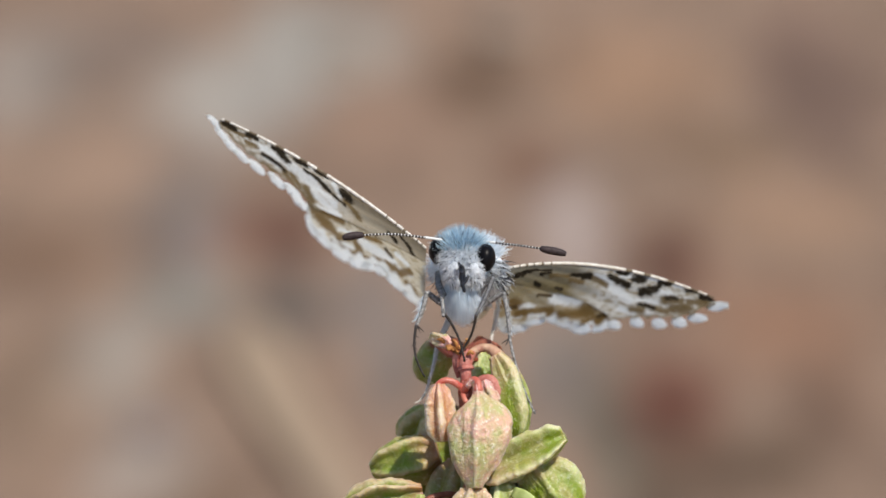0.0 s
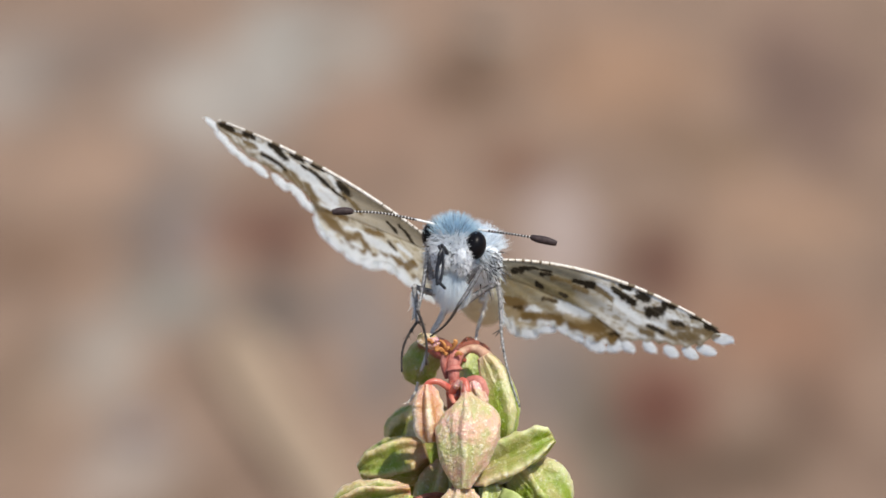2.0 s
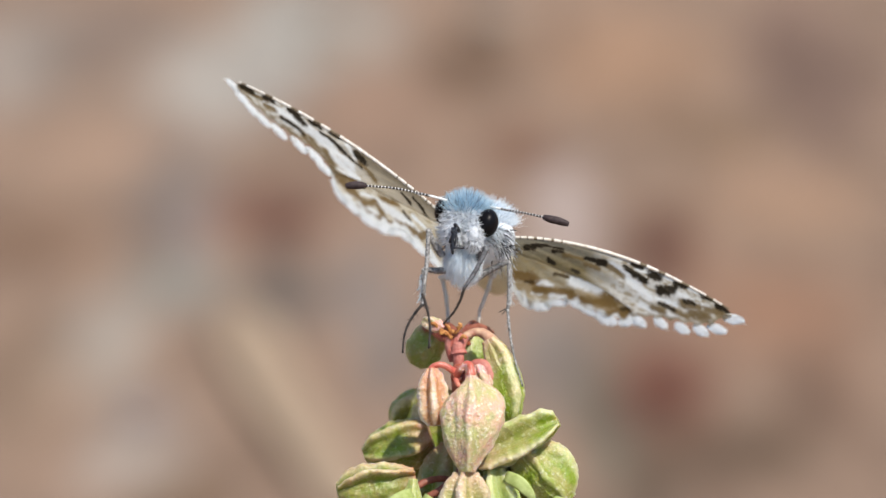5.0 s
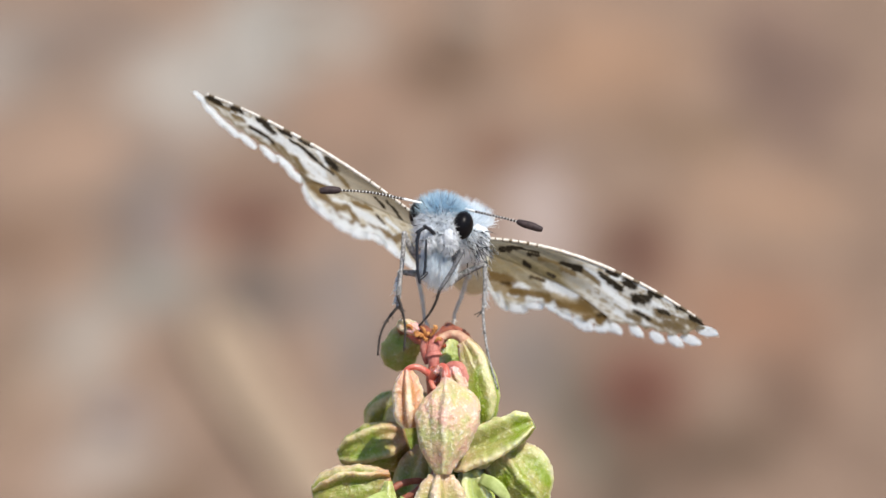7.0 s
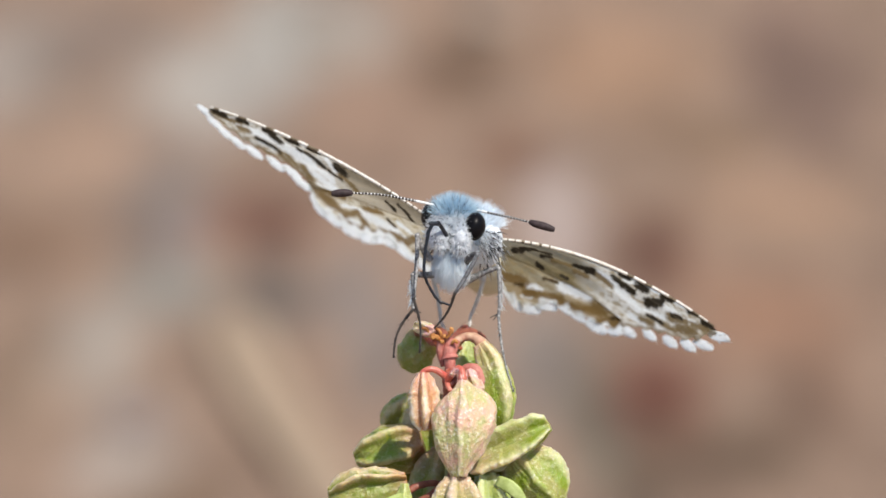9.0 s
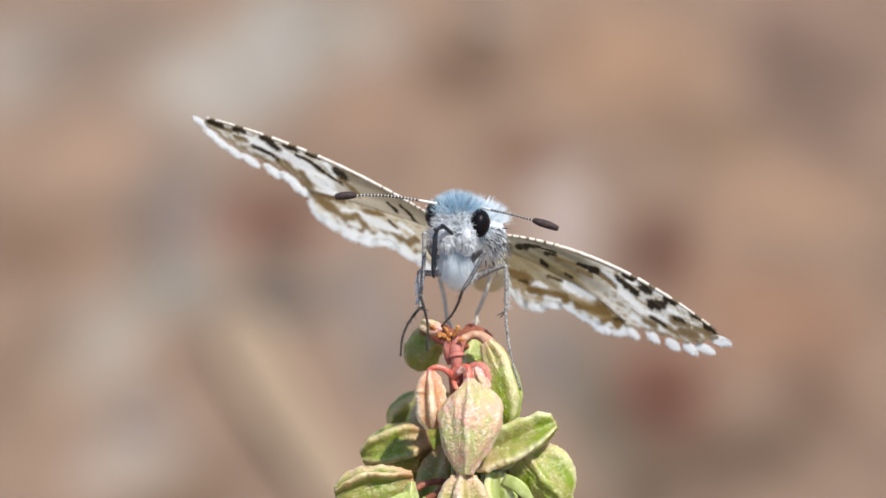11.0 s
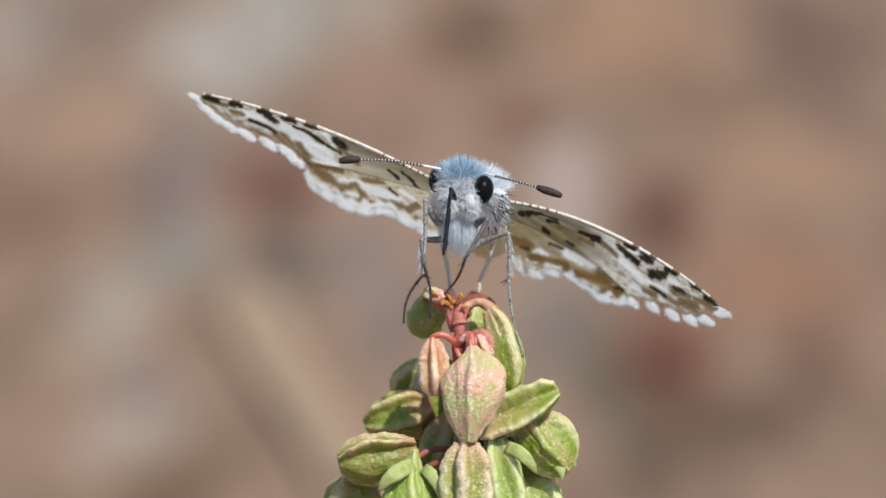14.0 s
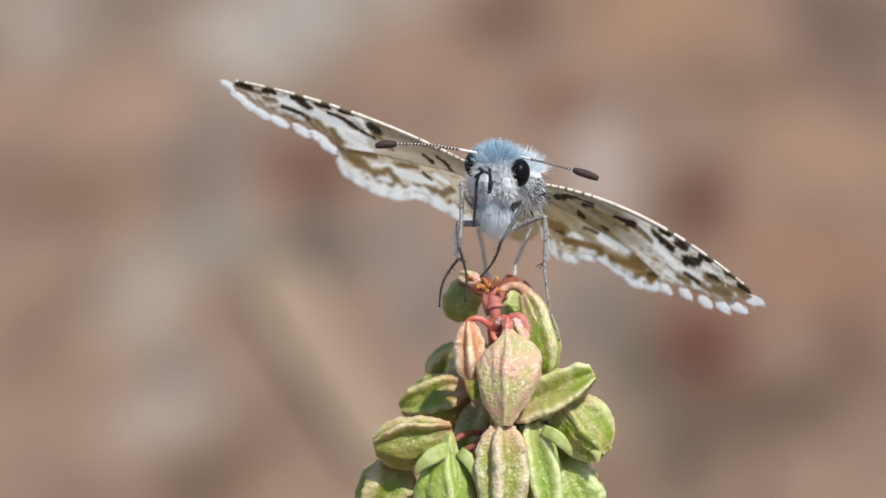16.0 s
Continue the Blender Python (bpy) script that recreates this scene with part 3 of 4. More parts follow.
fruit(plant, (108, -180, 84), (132, -340, 80), 44, MID_FRUIT, FOUR, size=56, seed=27)
fruit(plant, (-16, -130, 120), (-40, -290, 110), 44, MID_FRUIT, FIVE, size=46, seed=17)
fruit(plant, (66, -60, 90), (84, -200, 96), 40, BRIGHT_FRUIT, FOUR, size=42, seed=18)
fruit(plant, (-30, -230, 60), (-52, -380, 40), 40, DUSKY_FRUIT, FOUR, size=46, seed=19)
fruit(plant, (-84, -130, 240), (-112, -240, 230), 40, DUSKY_FRUIT, FIVE, size=46, seed=20)
fruit(plant, (30, -120, 60), (60, -230, 50), 40, GREEN_FRUIT, FOUR, size=46, seed=21)
fruit(plant, (-26, 76, 2), (-60, 90, 30), 11, PINK_FRUIT, FOUR, size=13, core=0.7, seed=30, label="withered pink flower")
for base, tip, size in (((10, 50, 60), (64, 66, 190), 15), ((2, 44, 50), (34, 86, 160), 14), ((-6, 56, 20), (-48, 82, 70), 14), ((0, 12, -6), (2, -22, -16), 13)):
    fruit(plant, base, tip, size * 0.8, RUSSET_FRUIT, FOUR, size=size, seed=22 + size, label="dark red withered sepal")


def flap(points, width, material, name="bract"):
    """A small leathery flap along a line of grid places."""
    pts = spline([at(*p) for p in points], 12)
    bm = bmesh.new()
    rows = []
    for i, p in enumerate(pts):
        way = (pts[min(i + 1, 11)] - pts[max(i - 1, 0)]).normalized()
        side = way.cross(Vector((0, -1, 0))).normalized()
        half = width * U * 0.55 * math.sin(math.pi * (0.26 + 0.735 * i / 11)) ** 0.8
        row = []
        for k in range(7):
            f = k / 3 - 1
            row.append(bm.verts.new(p + side * half * f + Vector((0, -1, 0)) * (0.16 * half * (1 - f * f) + 0.12 * half * noise.noise(p * 4000 + Vector((f, 0, 0))))))
        rows.append(row)
    for a, b in zip(rows, rows[1:]):
        for k in range(6):
            bm.faces.new((a[k], a[k + 1], b[k + 1], b[k]))
    ob = part(name, bm, material, plant)
    mod = ob.modifiers.new("thickness", "SOLIDIFY")
    mod.thickness = 3 * U
    return ob


LEAFY = plain_material("pale_green_bract", (0.26, 0.33, 0.08), (0.48, 0.54, 0.23), 1500, 0.5, 0.3, 0.00005)
flap([(-78, -216, -40), (-104, -228, -58), (-128, -246, -58), (-140, -266, -46)], 26, LEAFY)
flap([(-62, -222, -40), (-44, -238, -58), (-30, -262, -60), (-24, -296, -46)], 22, LEAFY)
flap([(84, -184, -30), (108, -196, -46), (126, -214, -46), (138, -234, -34)], 22, LEAFY)
flap([(168, -206, -4), (180, -224, -14), (184, -244, -12)], 18, LEAFY)
flap([(120, -282, 60), (150, -280, 60), (196, -284, 64)], 16, LEAFY)

# ---- the butterfly ----
butterfly = new("butterfly")
tagged(butterfly, "checkered brown and white butterfly with a furry pale blue head", "butterfly")

# head and body
bm = bmesh.new()
HEAD_C, HEAD_R = at(0, -5, 20), (36 * U, 38 * U, 35 * U)
ball(bm, HEAD_C, HEAD_R, None, 28, 20)
part("head", bm, SKIN, butterfly)
for side, x, z in ((-1, -37, 10), (1, 40, -8)):
    bm = bmesh.new()
    ball(bm, at(x, z, -2 if side > 0 else 20), (19.5 * U, 25 * U, 25.5 * U), pose(0, 0, 0, 0, 8, 0), 32, 24)
    part("eye", bm, EYE, butterfly, "large glossy black eye")
BACK_C, BACK_R = at(26, -32, 110), (62 * U, 95 * U, 56 * U)
CHEST_C, CHEST_R = at(0, -58, 36), (27 * U, 40 * U, 38 * U)
bm = bmesh.new()
ball(bm, BACK_C, BACK_R, pose(0, 0, 0, 0, 12, 0), 28, 20)
ball(bm, CHEST_C, CHEST_R, None, 24, 16)
part("thorax", bm, SKIN, butterfly)
bm = bmesh.new()
pts = spline([at(26, -50, 160), at(40, -66, 300), at(48, -84, 450), at(50, -92, 560)], 26)
tube(bm, pts, [U * (46 * math.sin(math.pi * (0.22 + 0.74 * i / 25)) ** 0.6 * (1 + 0.05 * math.cos(i * 1.7))) for i in range(26)], 20)
part("abdomen", bm, BELLY, butterfly, "pale cream ringed abdomen")
for x, z in ((-17, -26), (17, -30)):
    bm = bmesh.new()
    pts = spline([at(x, z - 16, 6), at(x * 1.05, z - 4, -24), at(x, z + 14, -30)], 10)
    tube(bm, pts, [U * r for r in (9, 13, 15, 16, 16, 15, 14, 12, 9, 4)], 12)
    part("palp", bm, PALP, butterfly, "bristly white palp")

# fur
r, w, n = coat(HEAD_C, HEAD_R, 3200, 23 * U, lambda n: n.z > 0.30 and n.y < 0.8, lambda n: Vector((n.x * 0.25, -0.15, 0.55)), 0.34, 0.5)
hairs("crown_hair", r, w, n, 0.6 * U, CROWN_HAIR, butterfly, "pale blue upright hair", bend=0.05)
r, w, n = coat(HEAD_C, HEAD_R, 2200, 17 * U, lambda n: -0.8 < n.z < 0.5 and n.y < -0.35 and -0.95 < n.x < 0.62, lambda n: Vector((n.x * 0.6, -0.4, -0.1)), 0.6, 0.4)
hairs("face_hair", r, w, n, 0.9 * U, FACE_HAIR, butterfly, "white bristles mixed with black", bend=0.1)
for x, z in ((-17, -26), (17, -30)):
    r, w, n = coat(at(x, z, -16), (13 * U, 16 * U, 26 * U), 1200, 11 * U, lambda n: n.y < 0.4, lambda n: Vector((0, -0.3, -0.4)), 0.6, 0.4)
    hairs("palp_hair", r, w, n, 0.9 * U, FACE_HAIR, butterfly, "white bristles mixed with black", bend=0.15)
r, w, n = coat(CHEST_C, CHEST_R, 7500, 25 * U, lambda n: n.y < 0.35, lambda n: Vector((-0.35 * n.x, -0.4, -1.8)), 0.15, 0.4)
hairs("chest_hair", r, w, n, 0.5 * U, CHEST_HAIR, butterfly, "long white hair hanging down", bend=0.12)
r, w, n = coat(BACK_C, BACK_R, 3600, 26 * U, lambda n: n.z > -0.15 and not (n.x > 0.5 and n.z < 0.5), lambda n: Vector((n.x * 0.2, 0.3, 0.3)), 0.35, 0.4)
hairs("thorax_hair", r, w, n, 0.9 * U, CHEST_HAIR, butterfly, "white fluff on the back", bend=0.05)
r, w, n = coat(BACK_C, BACK_R, 170, 22 * U, lambda n: n.z < 0.15 and n.y < 0.4 and abs(n.x) > 0.3, lambda n: Vector((n.x * 0.2, -0.5, -0.9)), 0.4, 0.4)
hairs("shoulder_hair", r, w, n, 1.2 * U, SHOULDER_HAIR, butterfly, "grey and black bristles under the wing root", bend=0.1)
r, w, n = [], [], []
for _ in range(210):
    r.append(at(random.uniform(40, 80), random.uniform(-52, -14), random.uniform(10, 60)))
    w.append(Vector((random.uniform(0.2, 0.9), -0.5, random.uniform(-0.9, 0.2))))
    n.append(random.uniform(16, 32) * U)
hairs("collar_hair", r, w, n, 1.1 * U, SHOULDER_HAIR, butterfly, "grey bristles", bend=0.3)

# antennae: banded shafts and dark clubs
ANTENNAE = []
for points, club, ringed in (
        ([(-34, 28, -2), (-68, 34, -16), (-124, 42, -30), (-178, 43, -38)], [(-176, 43, -38), (-186, 43, -39), (-200, 42, -40), (-213, 40, -41)], 34),
        ([(40, 22, 14), (70, 14, 2), (104, 5, -12), (138, -5, -20)], [(136, -4, -20), (146, -8, -21), (162, -13, -22), (180, -20, -23)], 28)):
    bm = bmesh.new()
    count = ringed * 4 - 35
    pts = spline([at(*p) for p in points], count)
    radii = [U * (2.2 - 0.6 * i / count + (0.3 if (i // 2) % 2 else 0.0)) for i in range(count)]
    slots = [1 if i < count * 0.22 or i % 4 == 0 else 0 for i in range(count - 1)]
    tube(bm, pts, radii, 8, slots)
    bmesh.ops.translate(bm, verts=bm.verts, vec=-at(*points[0]))
    shaft = part("antenna", bm, [BLACK, WHITE], butterfly, "thin antenna banded black and white")
    bm = bmesh.new()
    pts = spline([at(*p) for p in club], 16)
    tube(bm, pts, [U * 7.2 * math.sin(math.pi * (0.07 + 0.87 * i / 15)) ** 0.34 for i in range(16)], 14)
    bmesh.ops.translate(bm, verts=bm.verts, vec=-at(*points[0]))
    part("club", bm, CLUB, shaft, "blunt dark brown club")
    shaft.location = at(*points[0])
    ANTENNAE.append((shaft, at(*points[0])))


# ---- wings ----
# strokes of scales on each wing: from and to (along span and chord), half-width
FORE_DARK_L = ((0.982, 0.028, 0.921, 0.033, 0.009), (0.865, 0.023, 0.821, 0.022, 0.009), (0.743, 0.026, 0.691, 0.027, 0.009), (0.711, 0.054, 0.679, 0.081, 0.015),
    (0.630, 0.030, 0.587, 0.017, 0.011), (0.539, 0.020, 0.484, 0.011, 0.007), (0.798, 0.155, 0.725, 0.166, 0.007), (0.725, 0.166, 0.691, 0.193, 0.006),
    (0.594, 0.083, 0.521, 0.094, 0.007), (0.522, 0.100, 0.471, 0.135, 0.008), (0.409, 0.065, 0.378, 0.076, 0.016), (0.452, 0.147, 0.401, 0.181, 0.007),
    (0.385, -0.009, 0.315, 0.018, 0.006), (0.183, 0.136, 0.149, 0.166, 0.008), (0.119, 0.093, 0.084, 0.115, 0.007), (0.084, 0.115, 0.064, 0.168, 0.008),)
FORE_BROWN_L = ((0.971, 0.039, 0.888, 0.069, 0.007), (0.872, 0.108, 0.825, 0.106, 0.010), (0.898, 0.048, 0.849, 0.051, 0.006), (0.690, 0.209, 0.658, 0.288, 0.014),
    (0.795, 0.239, 0.742, 0.258, 0.009), (0.654, 0.197, 0.622, 0.274, 0.011), (0.591, 0.258, 0.569, 0.337, 0.016), (0.601, 0.339, 0.561, 0.420, 0.009),
    (0.395, 0.132, 0.330, 0.205, 0.011), (1.007, 0.094, 0.991, 0.103, 0.007), (0.971, 0.168, 0.955, 0.177, 0.008), (0.926, 0.229, 0.909, 0.232, 0.008),
    (0.866, 0.272, 0.846, 0.278, 0.009), (0.779, 0.302, 0.760, 0.308, 0.009), (0.694, 0.346, 0.679, 0.348, 0.009), (0.638, 0.389, 0.623, 0.390, 0.009),)
FORE_PALE_L = ((0.811, 0.093, 0.719, 0.110, 0.020), (0.664, 0.103, 0.544, 0.132, 0.016), (0.616, 0.161, 0.550, 0.189, 0.014), (0.534, 0.178, 0.454, 0.225, 0.020),
    (0.555, 0.248, 0.437, 0.311, 0.018), (0.449, 0.051, 0.424, 0.098, 0.016), (0.576, 0.413, 0.457, 0.340, 0.014), (0.887, 0.064, 0.839, 0.071, 0.009),
    (0.696, 0.122, 0.649, 0.145, 0.014), (0.788, 0.176, 0.702, 0.184, 0.007), (0.934, 0.039, 0.872, 0.036, 0.006), (0.634, -0.003, 0.536, -0.007, 0.007),)
HIND_DARK_L = ((0.197, 0.329, 0.167, 0.349, 0.008),)
HIND_BROWN_L = ((0.536, 0.465, 0.479, 0.503, 0.018), (0.511, 0.532, 0.426, 0.555, 0.011), (0.442, 0.596, 0.355, 0.448, 0.009), (0.357, 0.482, 0.323, 0.547, 0.011),
    (0.314, 0.349, 0.227, 0.296, 0.009), (0.254, 0.524, 0.152, 0.452, 0.011), (0.341, 0.592, 0.187, 0.524, 0.007), (0.527, 0.421, 0.412, 0.358, 0.009),
    (0.191, 0.588, 0.077, 0.365, 0.009), (0.087, 0.526, 0.037, 0.591, 0.014), (0.469, 0.675, 0.344, 0.628, 0.007),)
HIND_PALE_L = ((0.329, 0.441, 0.163, 0.404, 0.025), (0.495, 0.567, 0.448, 0.550, 0.011), (0.145, 0.291, 0.092, 0.307, 0.011), (0.130, 0.427, 0.074, 0.391, 0.011),
    (0.430, 0.459, 0.351, 0.402, 0.009), (0.470, 0.636, 0.365, 0.571, 0.009),)
FORE_DARK_R = ((0.055, 0.089, 0.098, 0.085, 0.010), (0.083, 0.066, 0.155, 0.056, 0.006), (0.155, 0.061, 0.231, 0.063, 0.004), (0.185, 0.102, 0.234, 0.093, 0.006),
    (0.170, 0.187, 0.197, 0.215, 0.008), (0.338, 0.107, 0.424, 0.097, 0.007), (0.399, 0.115, 0.430, 0.103, 0.010), (0.518, 0.080, 0.577, 0.119, 0.009),
    (0.563, 0.113, 0.620, 0.135, 0.010), (0.637, 0.059, 0.672, 0.049, 0.015), (0.549, 0.031, 0.593, 0.026, 0.008), (0.689, 0.164, 0.736, 0.112, 0.016),
    (0.727, 0.158, 0.753, 0.061, 0.009), (0.747, 0.032, 0.789, 0.011, 0.009), (0.698, 0.280, 0.762, 0.282, 0.009), (0.866, 0.012, 0.914, -0.003, 0.009),
    (0.934, 0.034, 0.993, 0.017, 0.009), (0.799, 0.156, 0.843, 0.134, 0.007), (0.289, 0.246, 0.318, 0.258, 0.007),)
FORE_BROWN_R = ((0.439, 0.110, 0.518, 0.168, 0.009), (0.791, 0.186, 0.860, 0.136, 0.014), (0.835, 0.234, 0.906, 0.171, 0.014), (0.893, 0.111, 0.960, 0.068, 0.011),
    (0.760, 0.290, 0.820, 0.281, 0.011), (0.669, 0.350, 0.723, 0.339, 0.010), (0.672, 0.466, 0.683, 0.500, 0.009), (0.763, 0.397, 0.777, 0.425, 0.009),
    (0.845, 0.331, 0.859, 0.357, 0.009), (0.912, 0.230, 0.926, 0.253, 0.009), (0.966, 0.092, 0.981, 0.123, 0.009), (0.236, 0.118, 0.331, 0.124, 0.007),
    (0.348, 0.159, 0.409, 0.177, 0.009),)
FORE_PALE_R = ((0.453, 0.108, 0.538, 0.118, 0.014), (0.550, 0.183, 0.650, 0.274, 0.020), (0.513, 0.173, 0.595, 0.164, 0.011), (0.571, 0.060, 0.638, 0.042, 0.009),
    (0.679, 0.013, 0.739, 0.015, 0.010), (0.744, 0.111, 0.829, 0.128, 0.018), (0.680, 0.245, 0.766, 0.216, 0.011), (0.850, 0.123, 0.907, 0.088, 0.012),
    (0.736, 0.357, 0.793, 0.312, 0.011), (0.804, 0.005, 0.859, 0.005, 0.009), (0.615, 0.369, 0.687, 0.393, 0.014),)
HIND_DARK_R = ((0.077, 0.419, 0.110, 0.419, 0.008), (0.212, 0.314, 0.267, 0.315, 0.010), (0.542, 0.488, 0.583, 0.442, 0.009),)
HIND_BROWN_R = ((0.001, 0.344, 0.124, 0.381, 0.018), (0.127, 0.503, 0.296, 0.474, 0.014), (0.077, 0.664, 0.170, 0.639, 0.011), (0.365, 0.533, 0.490, 0.462, 0.020),
    (0.455, 0.445, 0.588, 0.318, 0.023), (0.490, 0.593, 0.625, 0.423, 0.020), (0.293, 0.509, 0.383, 0.521, 0.014), (0.604, 0.262, 0.655, 0.321, 0.016),
    (0.413, 0.608, 0.503, 0.617, 0.011), (0.078, 0.394, 0.113, 0.424, 0.014), (0.365, 0.200, 0.458, 0.169, 0.011),)
HIND_PALE_R = ((0.132, 0.413, 0.196, 0.427, 0.014), (0.212, 0.535, 0.273, 0.526, 0.018), (0.292, 0.349, 0.425, 0.353, 0.025), (0.407, 0.271, 0.568, 0.254, 0.020),
    (0.505, 0.418, 0.540, 0.402, 0.009), (0.318, 0.544, 0.370, 0.560, 0.009), (0.115, 0.536, 0.157, 0.536, 0.009),)
MARKS = {("L", False): (FORE_DARK_L, FORE_BROWN_L, FORE_PALE_L), ("L", True): (HIND_DARK_L, HIND_BROWN_L, HIND_PALE_L), ("R", False): (FORE_DARK_R, FORE_BROWN_R, FORE_PALE_R), ("R", True): (HIND_DARK_R, HIND_BROWN_R, HIND_PALE_R)}
DASHES = {"L": ((0.02, 0.005), (0.045, 0.004), (0.075, 0.005), (0.11, 0.004), (0.15, 0.005), (0.20, 0.004), (0.52, 0.026), (0.61, 0.018), (0.72, 0.018), (0.845, 0.020), (0.965, 0.014)),
          "R": ((0.02, 0.005), (0.05, 0.005), (0.085, 0.004), (0.12, 0.005), (0.16, 0.005), (0.20, 0.004), (0.57, 0.016), (0.655, 0.016), (0.77, 0.020), (0.89, 0.020), (0.97, 0.018))}
FORE_BACK = {"L": [(0, 0.14), (0.45, 0.37), (0.55, 0.445), (0.579, 0.452), (0.590, 0.353), (0.633, 0.282), (0.709, 0.248), (0.792, 0.216), (0.864, 0.189), (0.916, 0.144), (0.960, 0.090), (0.988, 0.035), (1.0, 0.02)],
             "R": [(0, 0.14), (0.45, 0.37), (0.555, 0.47), (0.596, 0.522), (0.637, 0.452), (0.708, 0.386), (0.800, 0.331), (0.874, 0.264), (0.936, 0.166), (0.986, 0.025), (1.0, 0.015)]}
HIND_BACK = {"L": [(0.000, 0.665), (0.010, 0.660), (0.065, 0.627), (0.132, 0.620), (0.217, 0.570), (0.353, 0.705), (0.458, 0.747), (0.535, 0.703), (0.568, 0.620), (0.588, 0.495)],
             "R": [(0, 0.44), (0.052, 0.538), (0.093, 0.614), (0.138, 0.668), (0.217, 0.598), (0.301, 0.540), (0.355, 0.582), (0.427, 0.613), (0.492, 0.617), (0.552, 0.594), (0.596, 0.522)]}
HIND_FRONT = {"L": [(0, 0.134), (0.40, 0.33), (0.50, 0.37), (0.59, 0.36)], "R": [(0, 0.134), (0.45, 0.364), (0.55, 0.44), (0.60, 0.48)]}
HIND_TUFTS = {"L": 9, "R": 8}
FORE_TUFTS = {"L": [(1.024, 0.049), (0.99, 0.139), (0.953, 0.209), (0.905, 0.263), (0.832, 0.304), (0.736, 0.338), (0.658, 0.362), (0.621, 0.442)],
              "R": [(1.011, 0.052), (0.954, 0.228), (0.89, 0.334), (0.812, 0.412), (0.719, 0.465), (0.626, 0.551)]}
DARK_SCALE, PALE_SCALE, SHADED_TAN_SCALE, OCHRE_SCALE = (0.022, 0.017, 0.011), (0.86, 0.89, 0.88), (0.36, 0.30, 0.18), (0.19, 0.115, 0.035)


def stain(marks, s, c, wobble, soft=0.5, size=1.0):
    """How far (0 to 1) a place lies inside any of the strokes."""
    best = 0.0
    for s0, c0, s1, c1, w in marks:
        w *= size
        if s < min(s0, s1) - 2 * w or s > max(s0, s1) + 2 * w:
            continue
        ds, dc, p, q = s1 - s0, 0.45 * (c1 - c0), s - s0, 0.45 * (c - c0)
        f = min(1.0, max(0.0, (p * ds + q * dc) / (ds * ds + dc * dc)))
        d = math.hypot(p - f * ds, q - f * dc) / w + wobble
        best = max(best, min(1.0, max(0.0, (1.0 + soft * 0.5 - d) / soft)))
    return best


def blend(a, b, f):
    return tuple(p + (q - p) * f for p, q in zip(a, b))


def rise(x, a, b):
    return min(1.0, max(0.0, (x - a) / (b - a)))


def wing_colour(s, c, hind, edge, marks, side):
    dark, brown, pale = marks
    q = Vector((s * 22, c * 22, 4.0 if hind else 0.0))
    w = Vector((s * 40, c * 26, 4.0 if hind else 0.0))
    wob = 0.40 * noise.noise(w * 1.1) + 0.55 * noise.noise(w * 2.6) + 0.35 * noise.noise(w * 6.1)
    mott = noise.noise(q * 0.55)
    veins = math.atan2(c + 0.05, s + 0.12) * 15
    fleck = noise.noise(Vector((s * 30, c * 30, 8.0))) + 0.5 * noise.noise(Vector((s * 75, c * 60, 5.0)))
    if hind:
        # right base darker than left: its shading is mixed into the scale colour
        col = blend((0.66, 0.60, 0.46) if side == "L" else SHADED_TAN_SCALE, (0.74, 0.70, 0.58), rise(c + mott * 0.12, 0.28, 0.5))
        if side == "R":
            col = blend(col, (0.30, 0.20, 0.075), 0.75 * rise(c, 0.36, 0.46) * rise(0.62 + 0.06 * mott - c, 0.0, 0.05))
        col = blend(col, (0.36, 0.27, 0.13), 0.6 * rise(fleck, 0.05, 0.4))
        col = blend(col, PALE_SCALE, 0.95 * stain(pale, s, c, wob, 0.6))
        col = blend(col, OCHRE_SCALE, 0.92 * stain(brown, s, c, wob - 0.12, 0.8, 1.5 if side == "L" else 1.1))
        col = blend(col, (0.07, 0.045, 0.02), 0.95 * stain(dark, s, c, wob, 0.6))
        hem = (0.11 if side == "L" else 0.045) + 0.025 * math.sin(s * 100) + wob * 0.03
        col = blend(col, (0.84, 0.87, 0.86), rise(hem - edge, 0.0, 0.05))
    else:
        out = rise(s + 0.05 * mott, 0.34, 0.52)
        # paler left root and darker right root carry the uneven light as colour
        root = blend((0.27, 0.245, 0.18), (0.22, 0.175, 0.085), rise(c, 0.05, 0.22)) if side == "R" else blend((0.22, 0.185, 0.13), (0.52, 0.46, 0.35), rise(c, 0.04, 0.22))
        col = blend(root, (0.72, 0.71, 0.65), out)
        col = blend(col, (0.38, 0.31, 0.20), (0.25 + 0.6 * out) * rise(fleck, 0.0, 0.3))
        col = blend(col, (0.40, 0.34, 0.22), 0.75 * rise(s, 0.84, 0.92) * rise(0.35 + fleck, 0.0, 0.5))
        col = blend(col, PALE_SCALE, 0.97 * stain(pale, s, c, wob, 0.6))
        col = blend(col, (0.19, 0.13, 0.055), 0.94 * stain(brown, s, c, wob - 0.1, 0.8, 1.2))
        col = blend(col, (0.22, 0.16, 0.085), 0.65 * stain(dark, s, c, wob, 0.8, 1.35))
        col = blend(col, DARK_SCALE, 0.97 * stain(dark, s, c, wob - 0.1, 0.5, 1.1))
        col = blend(col, (0.24, 0.18, 0.10), 0.7 * rise(0.05 + 0.02 * wob - edge, 0.0, 0.03) if s > 0.58 else 0)
    col = blend(col, (0.42, 0.34, 0.22), 0.22 * max(0, 1 - abs(math.sin(veins)) / 0.12))
    grit = noise.noise(q * 16) + 0.6 * noise.noise(q * 33)
    return tuple(v * (1 + 0.18 * grit) for v in col)


